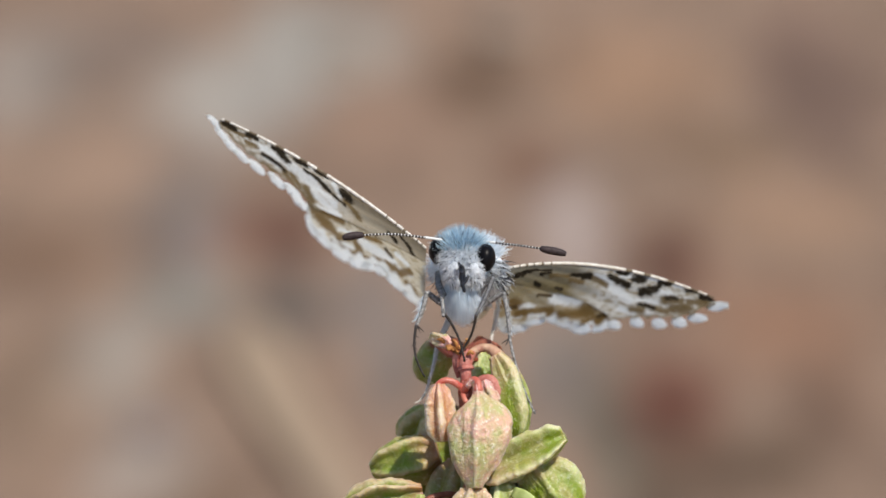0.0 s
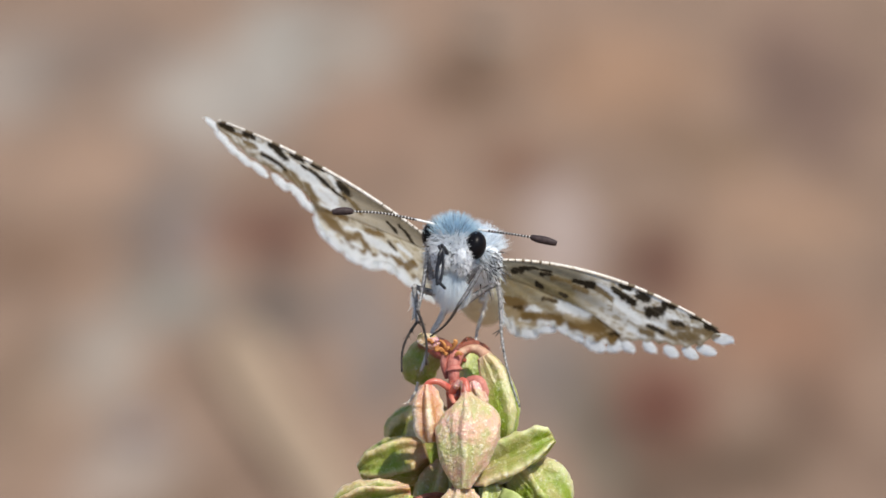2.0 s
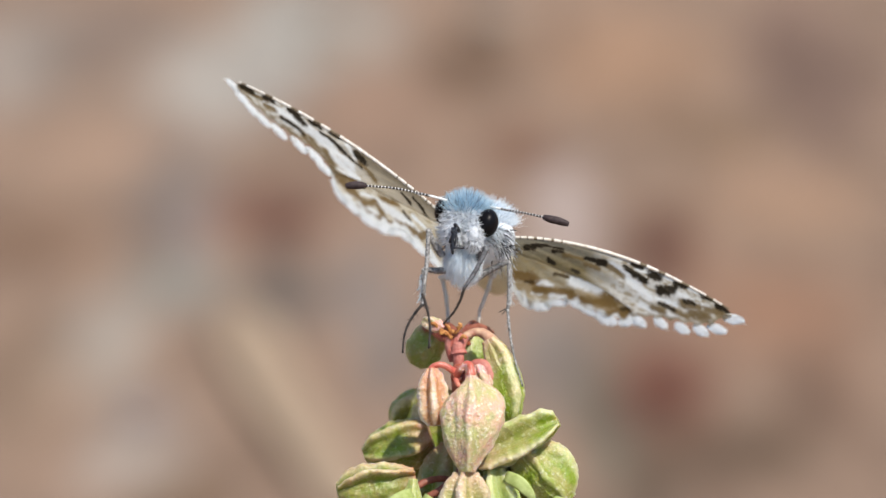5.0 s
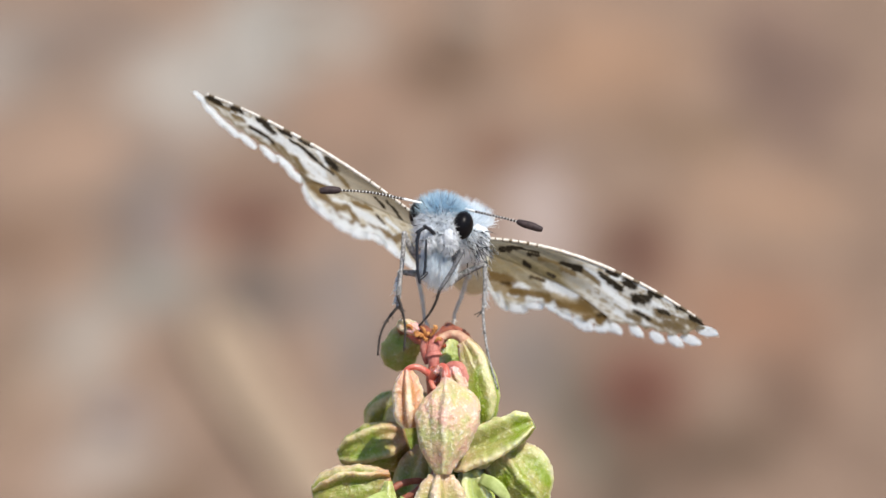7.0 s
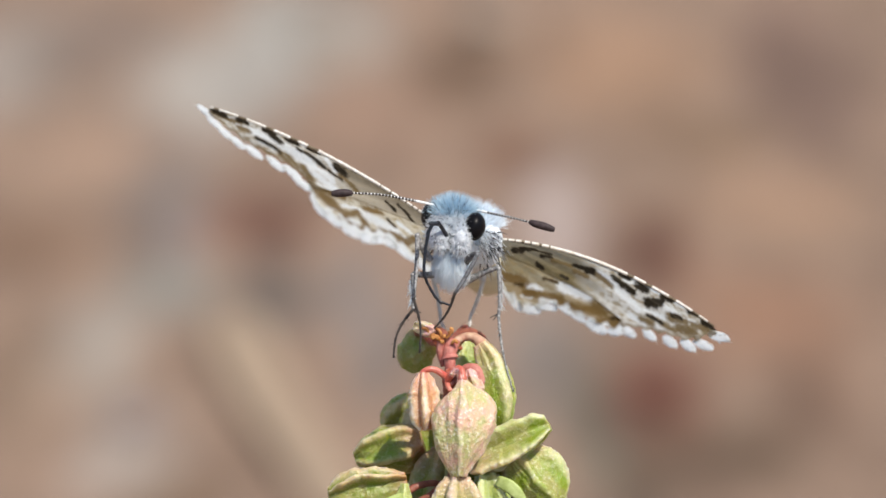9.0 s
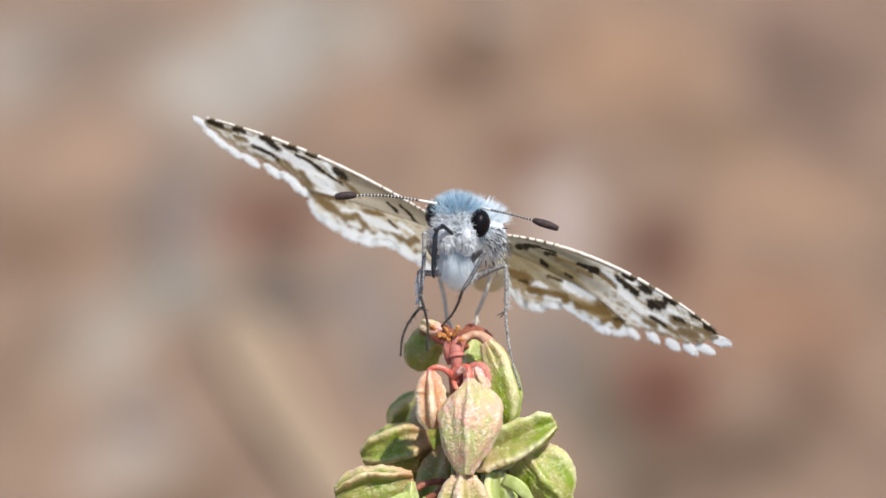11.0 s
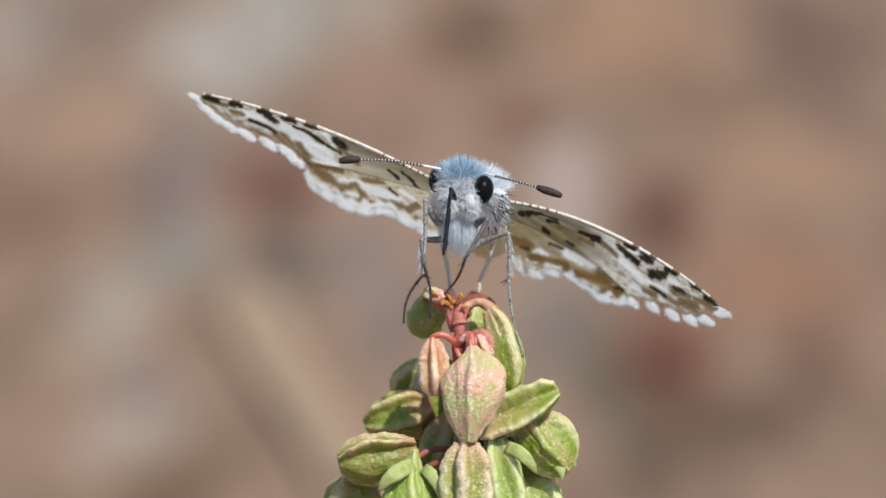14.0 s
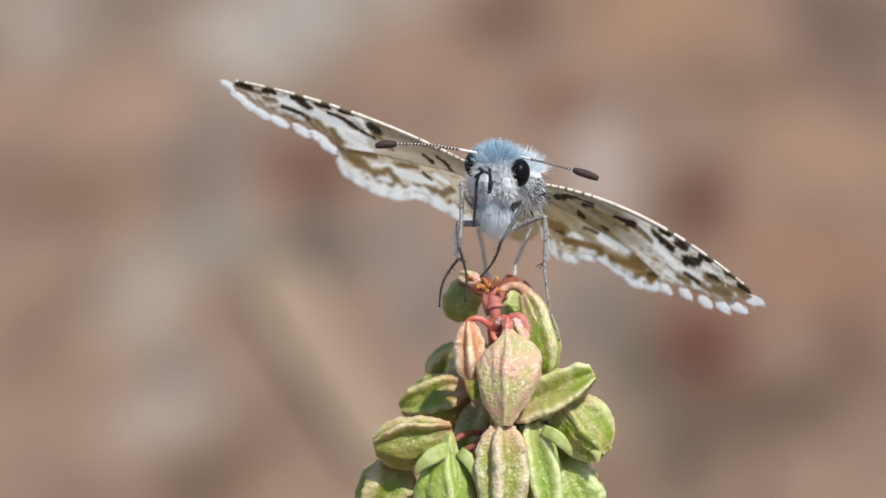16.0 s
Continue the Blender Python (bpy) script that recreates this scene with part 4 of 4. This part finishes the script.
def wing_sheet(name, span, chord, lift, hind, parent, label, reach, marks, dashes, side):
    """One wing as an arched, veined sheet; span and chord are its two directions, lift its arch."""
    me = bpy.data.meshes.new(name)
    up = span.cross(chord).normalized()
    if up.z < 0:
        up = -up
    ns, nc = (140, 110) if hind else (260, 110)
    top = 0.588 if hind else 1.0
    margin = (HIND_BACK if hind else FORE_BACK)[side]
    verts, cols, faces = [], [], []
    for i in range(ns + 1):
        s = top * (1 - (1 - i / ns) ** 1.25)
        back = table(s, margin)
        back += 0.012 * math.sin(s * 70) if hind else (0.012 * math.sin(s * 110) if s > 0.6 else 0.0)
        front = table(s, HIND_FRONT[side]) if hind else 0.02 * max(0, (s - 0.9) / 0.1) ** 2
        back = max(back + (0.0 if hind else 0.03 * rise(s, 0.58, 0.62)), front + 0.004)
        for j in range(nc + 1):
            c = front + (back - front) * j / nc
            vein = math.cos(math.atan2(c + 0.05, s + 0.12) * 30)
            h = lift * 4 * s * (1 - s) + 1.2 * U * vein * min(1, s * 4) - (0.8 * U if hind else 0) + 30 * U * c * c
            verts.append(span * (s * reach) + chord * (c * reach) + Vector((0, 0, h)))
            cols.append((*wing_colour(s, c, hind, back - c, marks, side), 1.0))
    for i in range(ns):
        for j in range(nc):
            k = i * (nc + 1) + j
            faces.append((k, k + 1, k + nc + 2, k + nc + 1))
    me.from_pydata(verts, [], faces)
    layer = me.color_attributes.new("scales", "FLOAT_COLOR", "POINT")
    layer.data.foreach_set("color", [v for col in cols for v in col])
    wing = part(name, me, WING, parent, label)
    # fringe tufts along the outer margin: a fan of flat scales each
    places = []
    if hind:
        edge_line = [(0.03 + 0.555 * k / 399, table(0.03 + 0.555 * k / 399, margin)) for k in range(400)]
        run = [0.0]
        for (s0, c0), (s1, c1) in zip(edge_line, edge_line[1:]):
            run.append(run[-1] + math.hypot(s1 - s0, c1 - c0))
        tufts, j = HIND_TUFTS[side], 0
        for k in range(tufts):
            while run[j + 1] < (k + 0.5) / tufts * run[-1]:
                j += 1
            s, c = edge_line[j]
            ds, dc = edge_line[j + 1][0] - edge_line[j - 6][0], edge_line[j + 1][1] - edge_line[j - 6][1]
            size = math.hypot(ds, dc)
            ds, dc = ds / size, dc / size
            along, out = span * ds + chord * dc, span * (-dc * 0.5) + chord * max(ds, 0.6) + Vector((0, 0, -0.06))
            places.append((s, c, along, out, run[-1] * reach / tufts * random.uniform(0.50, 0.66), 32 * U * random.uniform(0.62, 1.05)))
    else:
        for s, c in FORE_TUFTS[side]:
            end = rise(s, 0.9, 1.0)
            out = (span * (0.85 if side == "L" else 0.45 + 0.5 * end) + chord * (0.45 if side == "L" else 0.9 * (1 - end))).normalized()
            places.append((s, c, up.cross(out).normalized(), out, (25 - 6 * end if side == "L" else 13 + 6 * end) * U * random.uniform(0.9, 1.1), (27 - 4 * end if side == "L" else 38 - 8 * end) * U * random.uniform(0.92, 1.08)))
    verts, faces, fluff = [], [], ([], [], [])
    for k, (s, c, along, out, half, long) in enumerate(places):
        h = lift * 4 * s * (1 - s) - (0.8 * U if hind else 0) + 30 * U * c * c
        root = span * (s * reach) + chord * (c * reach) + Vector((0, 0, h - 1.5 * U))
        if not hind:
            root -= out * (0.33 * long)
        for _ in range(9):
            x, v = random.uniform(-1, 1), random.uniform(0.2, 0.75)
            fluff[0].append(root + along * (half * 0.85 * x) + out * (v * long * (1 - 0.35 * x * x)))
            fluff[1].append(out + along * (x * 0.55) + up * random.uniform(-0.2, 0.2))
            fluff[2].append(long * random.uniform(0.25, 0.5))
        first = len(verts)
        for p in range(9):
            v = p / 8
            wide = half * math.sqrt(max(0.02, 1 - (1.75 * v - 0.85) ** 2))
            for q in range(17):
                x = q / 8 - 1
                rag = 1 + v * v * (0.16 * noise.noise(Vector((k * 5.1, x * 6, 0))) + 0.14 * noise.noise(Vector((k * 9.1, x * 23, 0))))
                verts.append(root + along * (wide * x) + out * ((v * 1.30 - 0.32) * long * rag * (1 - 0.10 * x * x)) + up * ((1 - x * x) * 1.2 * U))
        for p in range(8):
            for q in range(16):
                a = first + p * 17 + q
                faces.append((a, a + 1, a + 18, a + 17))
    me = bpy.data.meshes.new("fringe")
    me.from_pydata(verts, [], faces)
    fringe = part("fringe", me, FRINGE, wing, "white fringe tufts")
    fringe["kind"] = "stuff"
    hairs("fringe_hair", fluff[0], fluff[1], fluff[2], 1.1 * U, FRINGE, wing, "loose white fringe hairs", bend=0.0)
    if not hind:
        bm = bmesh.new()
        line = []
        for i in range(40):
            s = 0.985 * i / 39
            line.append(span * (s * reach) + Vector((0, 0, lift * 4 * s * (1 - s))))
        slots = [1 if any(abs(i / 160 - d) < w for d, w in dashes) else 0 for i in range(159)]
        line = spline(line, 160)
        tube(bm, line, [U * (2.2 + 1.2 * math.sin(math.pi * i / 159) - 0.5 * i / 159) for i in range(160)], 8, slots)
        part("leading_edge", bm, [COSTA, COSTA_DARK], wing, "thick front vein dashed white and dark")
    return wing


WINGS = []
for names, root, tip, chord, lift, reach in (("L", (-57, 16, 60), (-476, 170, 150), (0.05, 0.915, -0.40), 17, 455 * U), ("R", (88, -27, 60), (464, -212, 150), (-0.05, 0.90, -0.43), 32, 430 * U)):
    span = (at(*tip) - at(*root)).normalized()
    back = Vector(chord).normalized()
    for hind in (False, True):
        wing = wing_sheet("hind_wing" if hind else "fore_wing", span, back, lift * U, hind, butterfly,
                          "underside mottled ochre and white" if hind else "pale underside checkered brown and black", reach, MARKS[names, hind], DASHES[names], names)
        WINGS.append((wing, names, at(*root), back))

# ---- legs ----
def limb(name, length, radii, material, parent, bow=0.0, spines=0, rings=0, label=""):
    """A leg joint from its origin along local z, slightly bowed and bristled."""
    bm = bmesh.new()
    k = 18
    pts = [Vector((bow * U * math.sin(math.pi * i / k), 0, length * i / k)) for i in range(k + 1)]
    rr = [U * table(i / k, [(j / (len(radii) - 1), q) for j, q in enumerate(radii)]) * (1 + (0.18 if rings and (i % 3 == 0) else 0)) for i in range(k + 1)]
    tube(bm, pts, rr, 9)
    joint = part(name, bm, material, parent, label)
    roots, ways, lengths = [], [], []
    for _ in range(spines * 2):
        a = random.uniform(0, 6.28)
        roots.append(pts[random.randint(2, k - 1)])
        ways.append(Vector((math.cos(a), math.sin(a), random.uniform(0.6, 1.4))))
        lengths.append(U * random.uniform(7, 14))
    hairs("bristles", roots, ways, lengths, 0.7 * U, material, joint, "fine dark bristles", bend=0.0)
    return joint


def joints(hip, knee, heel, l1, l2):
    """The knee, nearest to the hint, that two joints of lengths l1 and l2 allow between hip and heel."""
    d = heel - hip
    r = min(max(d.length, abs(l1 - l2) * 1.02), (l1 + l2) * 0.995)
    way = d.normalized()
    a = (l1 * l1 - l2 * l2 + r * r) / (2 * r)
    h = math.sqrt(max(l1 * l1 - a * a, 0))
    out = (knee - hip) - way * (knee - hip).dot(way)
    return hip + way * a + out.normalized() * h


def aim(a, b, hint=Vector((0, -1, 0))):
    """A pose at a whose local z points to b."""
    z = (b - a).normalized()
    y = (hint - z * hint.dot(z)).normalized()
    x = y.cross(z)
    m = Matrix((x, y, z)).transposed().to_4x4()
    m.translation = a
    return m


# grid places from the red tip: seconds, knee, heel, toe; the hip sits on the body
LEGS = {
    "mid_right": ((16, -112, 60), -5, [(0, (69, 179, 30), (80, 84, 20), (120, -36, -18)), (1.5, (81, 189, 30), (84, 98, 20), (118, -32, -18)), (3.2, (89, 194, 30), (89, 109, 20), (115, -28, -18)), (16, (89, 194, 30), (89, 109, 20), (115, -28, -18))]),
    "fore_right": ((26, -72, 10), 6, [(0, (50, 178, -24), (20, 126, -34), (-8, 62, -14)), (0.5, (50, 190, -24), (20, 132, -34), (-10, 66, -14)), (1, (52, 200, -24), (12, 138, -36), (-20, 72, -20)), (1.5, (48, 196, -24), (-12, 138, -36), (-58, 78, -20)), (2, (48, 205, -24), (10, 146, -36), (-44, 86, -20)), (2.5, (50, 214, -24), (12, 146, -34), (-32, 84, -14)), (3.2, (52, 217, -24), (12, 147, -34), (-25, 84, -12)), (16, (52, 217, -24), (12, 147, -34), (-25, 84, -12))]),
    "mid_left": ((-20, -92, 40), -10, [(0, (-86, 192, 20), (-86, 108, 10), (-66, -10, -4)), (0.5, (-82, 190, 20), (-86, 108, 10), (-68, 0, -4)), (1, (-72, 184, 20), (-74, 112, 10), (-72, 24, -4)), (1.5, (-66, 182, 20), (-64, 116, 10), (-88, 26, -4)), (3.2, (-65, 182, 20), (-63, 117, 10), (-97, 32, -4)), (16, (-65, 182, 20), (-63, 117, 10), (-97, 32, -4))]),
    "fore_left": ((-36, -70, 10), 7, [(0, (-80, 196, -10), (-39, 134, -30), (-8, 62, -24)), (0.5, (-76, 200, -10), (-40, 138, -30), (-12, 64, -24)), (1, (-66, 222, -10), (-60, 134, -26), (-40, 50, -30)), (1.5, (-60, 240, -10), (-62, 136, -20), (-46, 40, -26)), (3.2, (-58, 252, -10), (-62, 137, -20), (-51, 40, -26)), (16, (-58, 252, -10), (-62, 137, -20), (-51, 40, -26))]),
    "hind_left": ((-10, -96, 130), 4, [(0, (-46, 120, 120), (-64, 10, 80), (-100, -60, 66)), (3.2, (-46, 120, 120), (-62, 10, 80), (-96, -60, 66)), (5.3, (-30, 176, 190), (-15, 99, 200), (-8, 62, 180)), (16, (-30, 176, 190), (-15, 99, 200), (-8, 62, 180))]),
    "hind_right": ((50, -96, 130), 4, [(0, (60, 150, 190), (50, 96, 200), (34, 62, 180)), (3.2, (62, 176, 190), (40, 108, 200), (28, 66, 180)), (16, (65, 180, 190), (38, 110, 200), (26, 68, 180))]),
}
LEG_PARTS = {}
for key, (hip, bow, rows) in LEGS.items():
    t, knee, heel, toe = rows[-1]
    hip_place = at(4, 277) + at(*hip)
    l1, l2, l3 = (at(*knee) - hip_place).length, (at(*heel) - at(*knee)).length, (at(*toe) - at(*heel)).length
    coat_of = PALE_LEG if key.startswith("hind") else DARK_LEG if key == "fore_right" else LEG
    femur = limb("femur", l1, (6.5, 6.5, 5.5, 4.2), coat_of, butterfly, 3, 14, label="speckled grey bristly thigh")
    tibia = limb("tibia", l2, (4.4, 4.0, 3.6, 3.0), coat_of, butterfly, 2, 16, label="speckled pale grey shin")
    tarsus = limb("tarsus", l3, (2.7, 2.3, 2.0, 1.8, 1.6), PALE_LEG if key.startswith("hind") else LEG if key == "mid_right" else TARSUS, butterfly, bow, 10, 5, label="thin pale foot" if key.startswith("hind") else "thin dark brown foot")
    if key.startswith("mid"):
        side = -1 if key.endswith("right") else 1
        for way in ((side * 0.9, 0.3, 0.5), (side * 0.6, 0.5, 0.8)):
            bm = bmesh.new()
            start, way = Vector((0, 0, l2 * 0.97)), Vector(way).normalized()
            tube(bm, [start + way * (f * 19 * U) for f in (0, 0.4, 0.8, 1)], [1.3 * U, 1.2 * U, 0.9 * U, 0.3 * U], 6)
            part("spur", bm, TARSUS, tibia, "thin dark shin spur")
        roots = [Vector((0, 0, l2 * random.uniform(0.05, 0.75))) for _ in range(150)]
        ways = [Vector((-side * random.uniform(0.2, 0.9), -0.5 + random.uniform(-0.3, 0.3), random.uniform(0.8, 1.6))) for _ in roots]
        hairs("shin_hair", roots, ways, [random.uniform(12, 24) * U for _ in roots], 0.6 * U, CHEST_HAIR, tibia, "fine white hair along the shin", bend=0.0)
    LEG_PARTS[key] = (femur, tibia, tarsus, l1, l2)

# ---- proboscis: a chain of short horny links ----
LINKS = 14
proboscis_links = []
for i in range(LINKS):
    bm = bmesh.new()
    rad = 3.6 - 1.5 * i / LINKS
    tube(bm, [Vector((0, 0, U * z)) for z in (-3, -2, 0, 9, 19, 21, 22)], [U * rad * k for k in (0.3, 0.8, 1, 1, 0.96, 0.75, 0.3)], 10)
    proboscis_links.append(part("proboscis_link", bm, PROBOSCIS, butterfly, "blue-black horny link of the feeding tube"))
SIPS = []


def sip(t, *places):
    """The line of the feeding tube at t, in head places (x, z), bulging towards the lens."""
    line = [at(-8, -26, -34)]
    for i, (x, z) in enumerate(places):
        line.append(at(x, z, -58 - 4 * math.sin(i)))
    SIPS.append((t, spline(line, LINKS + 1)))


def sips():
    sip(0, (-9, -24), (-9, -50), (-5, -56), (-5, -30), (-9, -26), (-9, -50), (-6, -40))
    sip(1, (-9, -24), (-9, -50), (-5, -56), (-5, -30), (-9, -26), (-9, -50), (-6, -40))
    sip(1.5, (-10, -24), (-10, -54), (-6, -58), (-6, -30), (-10, -26), (-10, -50), (-6, -40))
    sip(2, (-16, -18), (-24, -60), (-20, -84), (-14, -60), (-14, -24), (-18, -40))
    sip(2.5, (-16, -2), (-28, -8), (-41, -99), (-50, -190))
    sip(3, (-20, -4), (-39, -18), (-42, -109), (-37, -208))
    sip(3.2, (-24, -6), (-45, -19), (-48, -109), (-51, -193))
    sip(5.3, (-12, -22), (-13, -52), (-9, -58), (-9, -30), (-13, -26), (-12, -50), (-10, -40))
    sip(5.5, (-16, -16), (-27, -56), (-22, -80), (-15, -58), (-16, -22), (-20, -40))
    sip(6, (-26, -30), (-39, -60), (-37, -92), (-21, -142), (7, -192))
    sip(6.5, (-18, -44), (-36, -88), (-27, -113), (0, -121), (46, -120))
    sip(7, (-22, -16), (-35, -33), (-32, -96), (-26, -111), (-20, -92), (-20, -44))
    sip(7.5, (-24, -22), (-37, -47), (-37, -85), (-14, -117), (31, -115))
    sip(8, (-26, -16), (-41, -36), (-35, -86), (-10, -121), (22, -117))
    sip(8.5, (-22, -4), (-37, -18), (-44, -86), (-37, -146), (-22, -162))
    sip(8.7, (-22, -4), (-37, -18), (-44, -86), (-37, -146), (-22, -162))
    sip(10.8, (-24, -14), (-36, -30), (-41, -80), (-39, -98), (-36, -70), (-34, -34))
    sip(11, (-24, -14), (-36, -30), (-41, -80), (-39, -98), (-36, -70), (-34, -34))
    sip(11.5, (-22, -16), (-33, -37), (-23, -90), (0, -119), (18, -108))
    sip(12, (-22, -16), (-34, -36), (-31, -82), (-18, -107), (-11, -92), (-11, -62))
    sip(12.5, (-6, -8), (-11, 8), (-22, 10), (-36, -31), (-51, -91), (-62, -148))
    sip(13, (-8, -8), (-16, 3), (-30, -12), (-39, -73), (-35, -118), (-20, -133))
    sip(13.5, (-16, -12), (-28, -20), (-32, -64), (-25, -94), (-10, -120))
    sip(14, (-14, -10), (-20, -50), (-27, -116), (-25, -116), (-17, -50))
    sip(14.5, (-10, -8), (-20, -60), (-31, -118), (-28, -117), (-17, -60))
    sip(15, (-10, -8), (-20, -60), (-31, -118), (-28, -117), (-17, -60))
    sip(15.5, (-10, -4), (-18, -2), (-30, -62), (-34, -130), (-20, -132))
    sip(16, (-12, -40), (-11, -12), (-22, -6), (-33, -18), (-37, -60), (-40, -94))


# ---- movement ----
# seconds, head place x and z, roll of the body, slope of each fore wing, turn of the body
POISE = [(0, -5, 234, -3.2, 31.5, -7.5, 5.9), (0.5, -2, 243, -3, 31.5, -12.1, 4.0), (1, 0, 252, -0.6, 32.4, -14.4, 2.0), (1.5, 0, 257, 0.8, 29.2, -15.2, -0.2),
         (2, 0, 261, 1.8, 28, -17.4, -2.2), (2.5, 2, 272, 3.2, 26.7, -19.5, -3.6), (3, 6, 274, 3.6, 28.3, -20.4, -4.4), (3.2, 7, 275, 4, 29.1, -20.7, -4.3)]
POISE += [(5.3, 14, 271, 3.6, 31, -18.7, -2.7), (5.5, 13, 270, 3.4, 30, -19, -2.7), (6, 14, 270, 3, 29.6, -20.5, -2.7), (6.5, 15, 270, 2.3, 29.6, -22.1, -2.8),
         (7, 13, 272, 2.6, 28.1, -22.3, -2.8), (7.5, 11, 273, 2.6, 26, -23, -2.9), (8, 11, 272, 2.3, 25, -23.3, -2.9), (8.5, 10, 272, 2.6, 25.2, -23, -3.0),
         (8.7, 8, 273, 2.4, 25.2, -23.2, -3.0)]
POISE += [(10.8, 2, 274, -0.5, 22, -26.4, -1.7), (11, 2, 274, -0.6, 21.6, -26.5, -1.7), (11.5, 4, 275, -1.2, 20.2, -27.5, -1.6), (12, 4, 275, -1, 19.8, -27.9, -1.5),
         (12.5, 3, 276, 0.1, 19.5, -27.4, -1.5), (13, 2, 276, 0.4, 19.4, -27.4, -1.4), (13.5, 2, 277, 0.4, 18.9, -27.6, -1.2), (14, 3, 277, 0.2, 18.5, -27.9, -1.0),
         (14.5, 4, 277, -0.4, 18.2, -28.5, -0.8), (15, 4, 277, -0.5, 17.9, -28.6, -0.5), (15.5, 3, 277, -0.4, 17.8, -29.1, -0.3), (16, 4, 277, -0.4, 17.6, -29.4, 0.0)]

# seconds, nod of the body
NOD = [(0, 0.5), (1, -1.0), (2, -2.8), (3.2, -4.0), (5.3, -0.4), (8, 0), (16, 0)]


def body_pose(row):
    """The body's pose on the grid."""
    m = pose(0, 0, 0, table(row[0], NOD), row[3], row[6])
    m.translation = at(row[1], row[2])
    return m


def between(rows, t):
    """The leg row at t, eased between the rows around it."""
    for a, b in zip(rows, rows[1:]):
        if t <= b[0]:
            f = (t - a[0]) / (b[0] - a[0])
            return [at(*p).lerp(at(*q), f) for p, q in zip(a[1:], b[1:])]
    return [at(*p) for p in rows[-1][1:]]


def motions():
    walk(butterfly, [(row[0], TILT @ body_pose(row)) for row in POISE])
    shaft, base = ANTENNAE[1]
    feel = [(0, 4.5), (0.5, 4.4), (1, 4), (1.5, 6), (2, 7.3), (2.5, 10), (3.2, 11.5), (5.3, 6.8), (5.5, 6.5), (6, 4.7), (6.5, 3.6), (7, 3.8), (8, 3.8), (8.7, 4.2), (10.8, 0.2), (16, 0)]
    walk(shaft, [(t, Matrix.Translation(base) @ pose(0, 0, 0, 0, -lift, 0)) for t, lift in feel])
    for wing, side, root, axis in WINGS:
        rows = []
        for row in POISE:
            # the wing turns about the body's length, over what the body rolls
            if side == "L":
                turn = radians(row[4] - 18.1)
            else:
                turn = radians(-(row[5] + 28.3))
            local = turn - radians(row[3])
            rows.append((row[0], Matrix.Translation(root) @ Matrix.Rotation(local, 4, axis)))
        walk(wing, rows)
    for key, (hip, bow, steps) in LEGS.items():
        femur, tibia, tarsus, l1, l2 = LEG_PARTS[key]
        tracks = ([], [], [])
        for row in POISE:
            back = body_pose(row).inverted()
            knee, heel, toe = (back @ p for p in between(steps, row[0]))
            joint = joints(at(*hip), knee, heel, l1, l2)
            tracks[0].append((row[0], aim(at(*hip), joint)))
            tracks[1].append((row[0], aim(joint, heel)))
            tracks[2].append((row[0], aim(heel, toe)))
        for ob, rows in zip((femur, tibia, tarsus), tracks):
            walk(ob, rows)
    sips()
    lines = []
    for (t0, a), (t1, b) in zip(SIPS, SIPS[1:]):
        for k in range(6):
            f, line = k / 6, [a[0].lerp(b[0], k / 6)]
            for i in range(LINKS):
                p, q = a[i + 1] - a[i], b[i + 1] - b[i]
                side = p.cross(q)
                if side.length < 1e-3 * p.length * q.length:
                    side = Vector((0, -1, 0))
                turn = Matrix.Rotation(p.angle(q) * f, 3, side.normalized())
                line.append(line[-1] + (turn @ p).normalized() * (p.length + (q.length - p.length) * f))
            lines.append((t0 + (t1 - t0) * f, line))
    lines.append(SIPS[-1])
    for i, link in enumerate(proboscis_links):
        rows, way = [], Vector((0, 0, -1))
        hint = Vector((0, -1, 0))
        for t, line in lines:
            step = line[i + 1] - line[i]
            if step.length > 2 * U:
                way = step.normalized()
            hint = (hint - way * hint.dot(way)).normalized() if abs(hint.dot(way)) < 0.98 else way.orthogonal()
            rows.append((t, aim(line[i], line[i] + way, hint)))
        walk(link, rows)


motions()
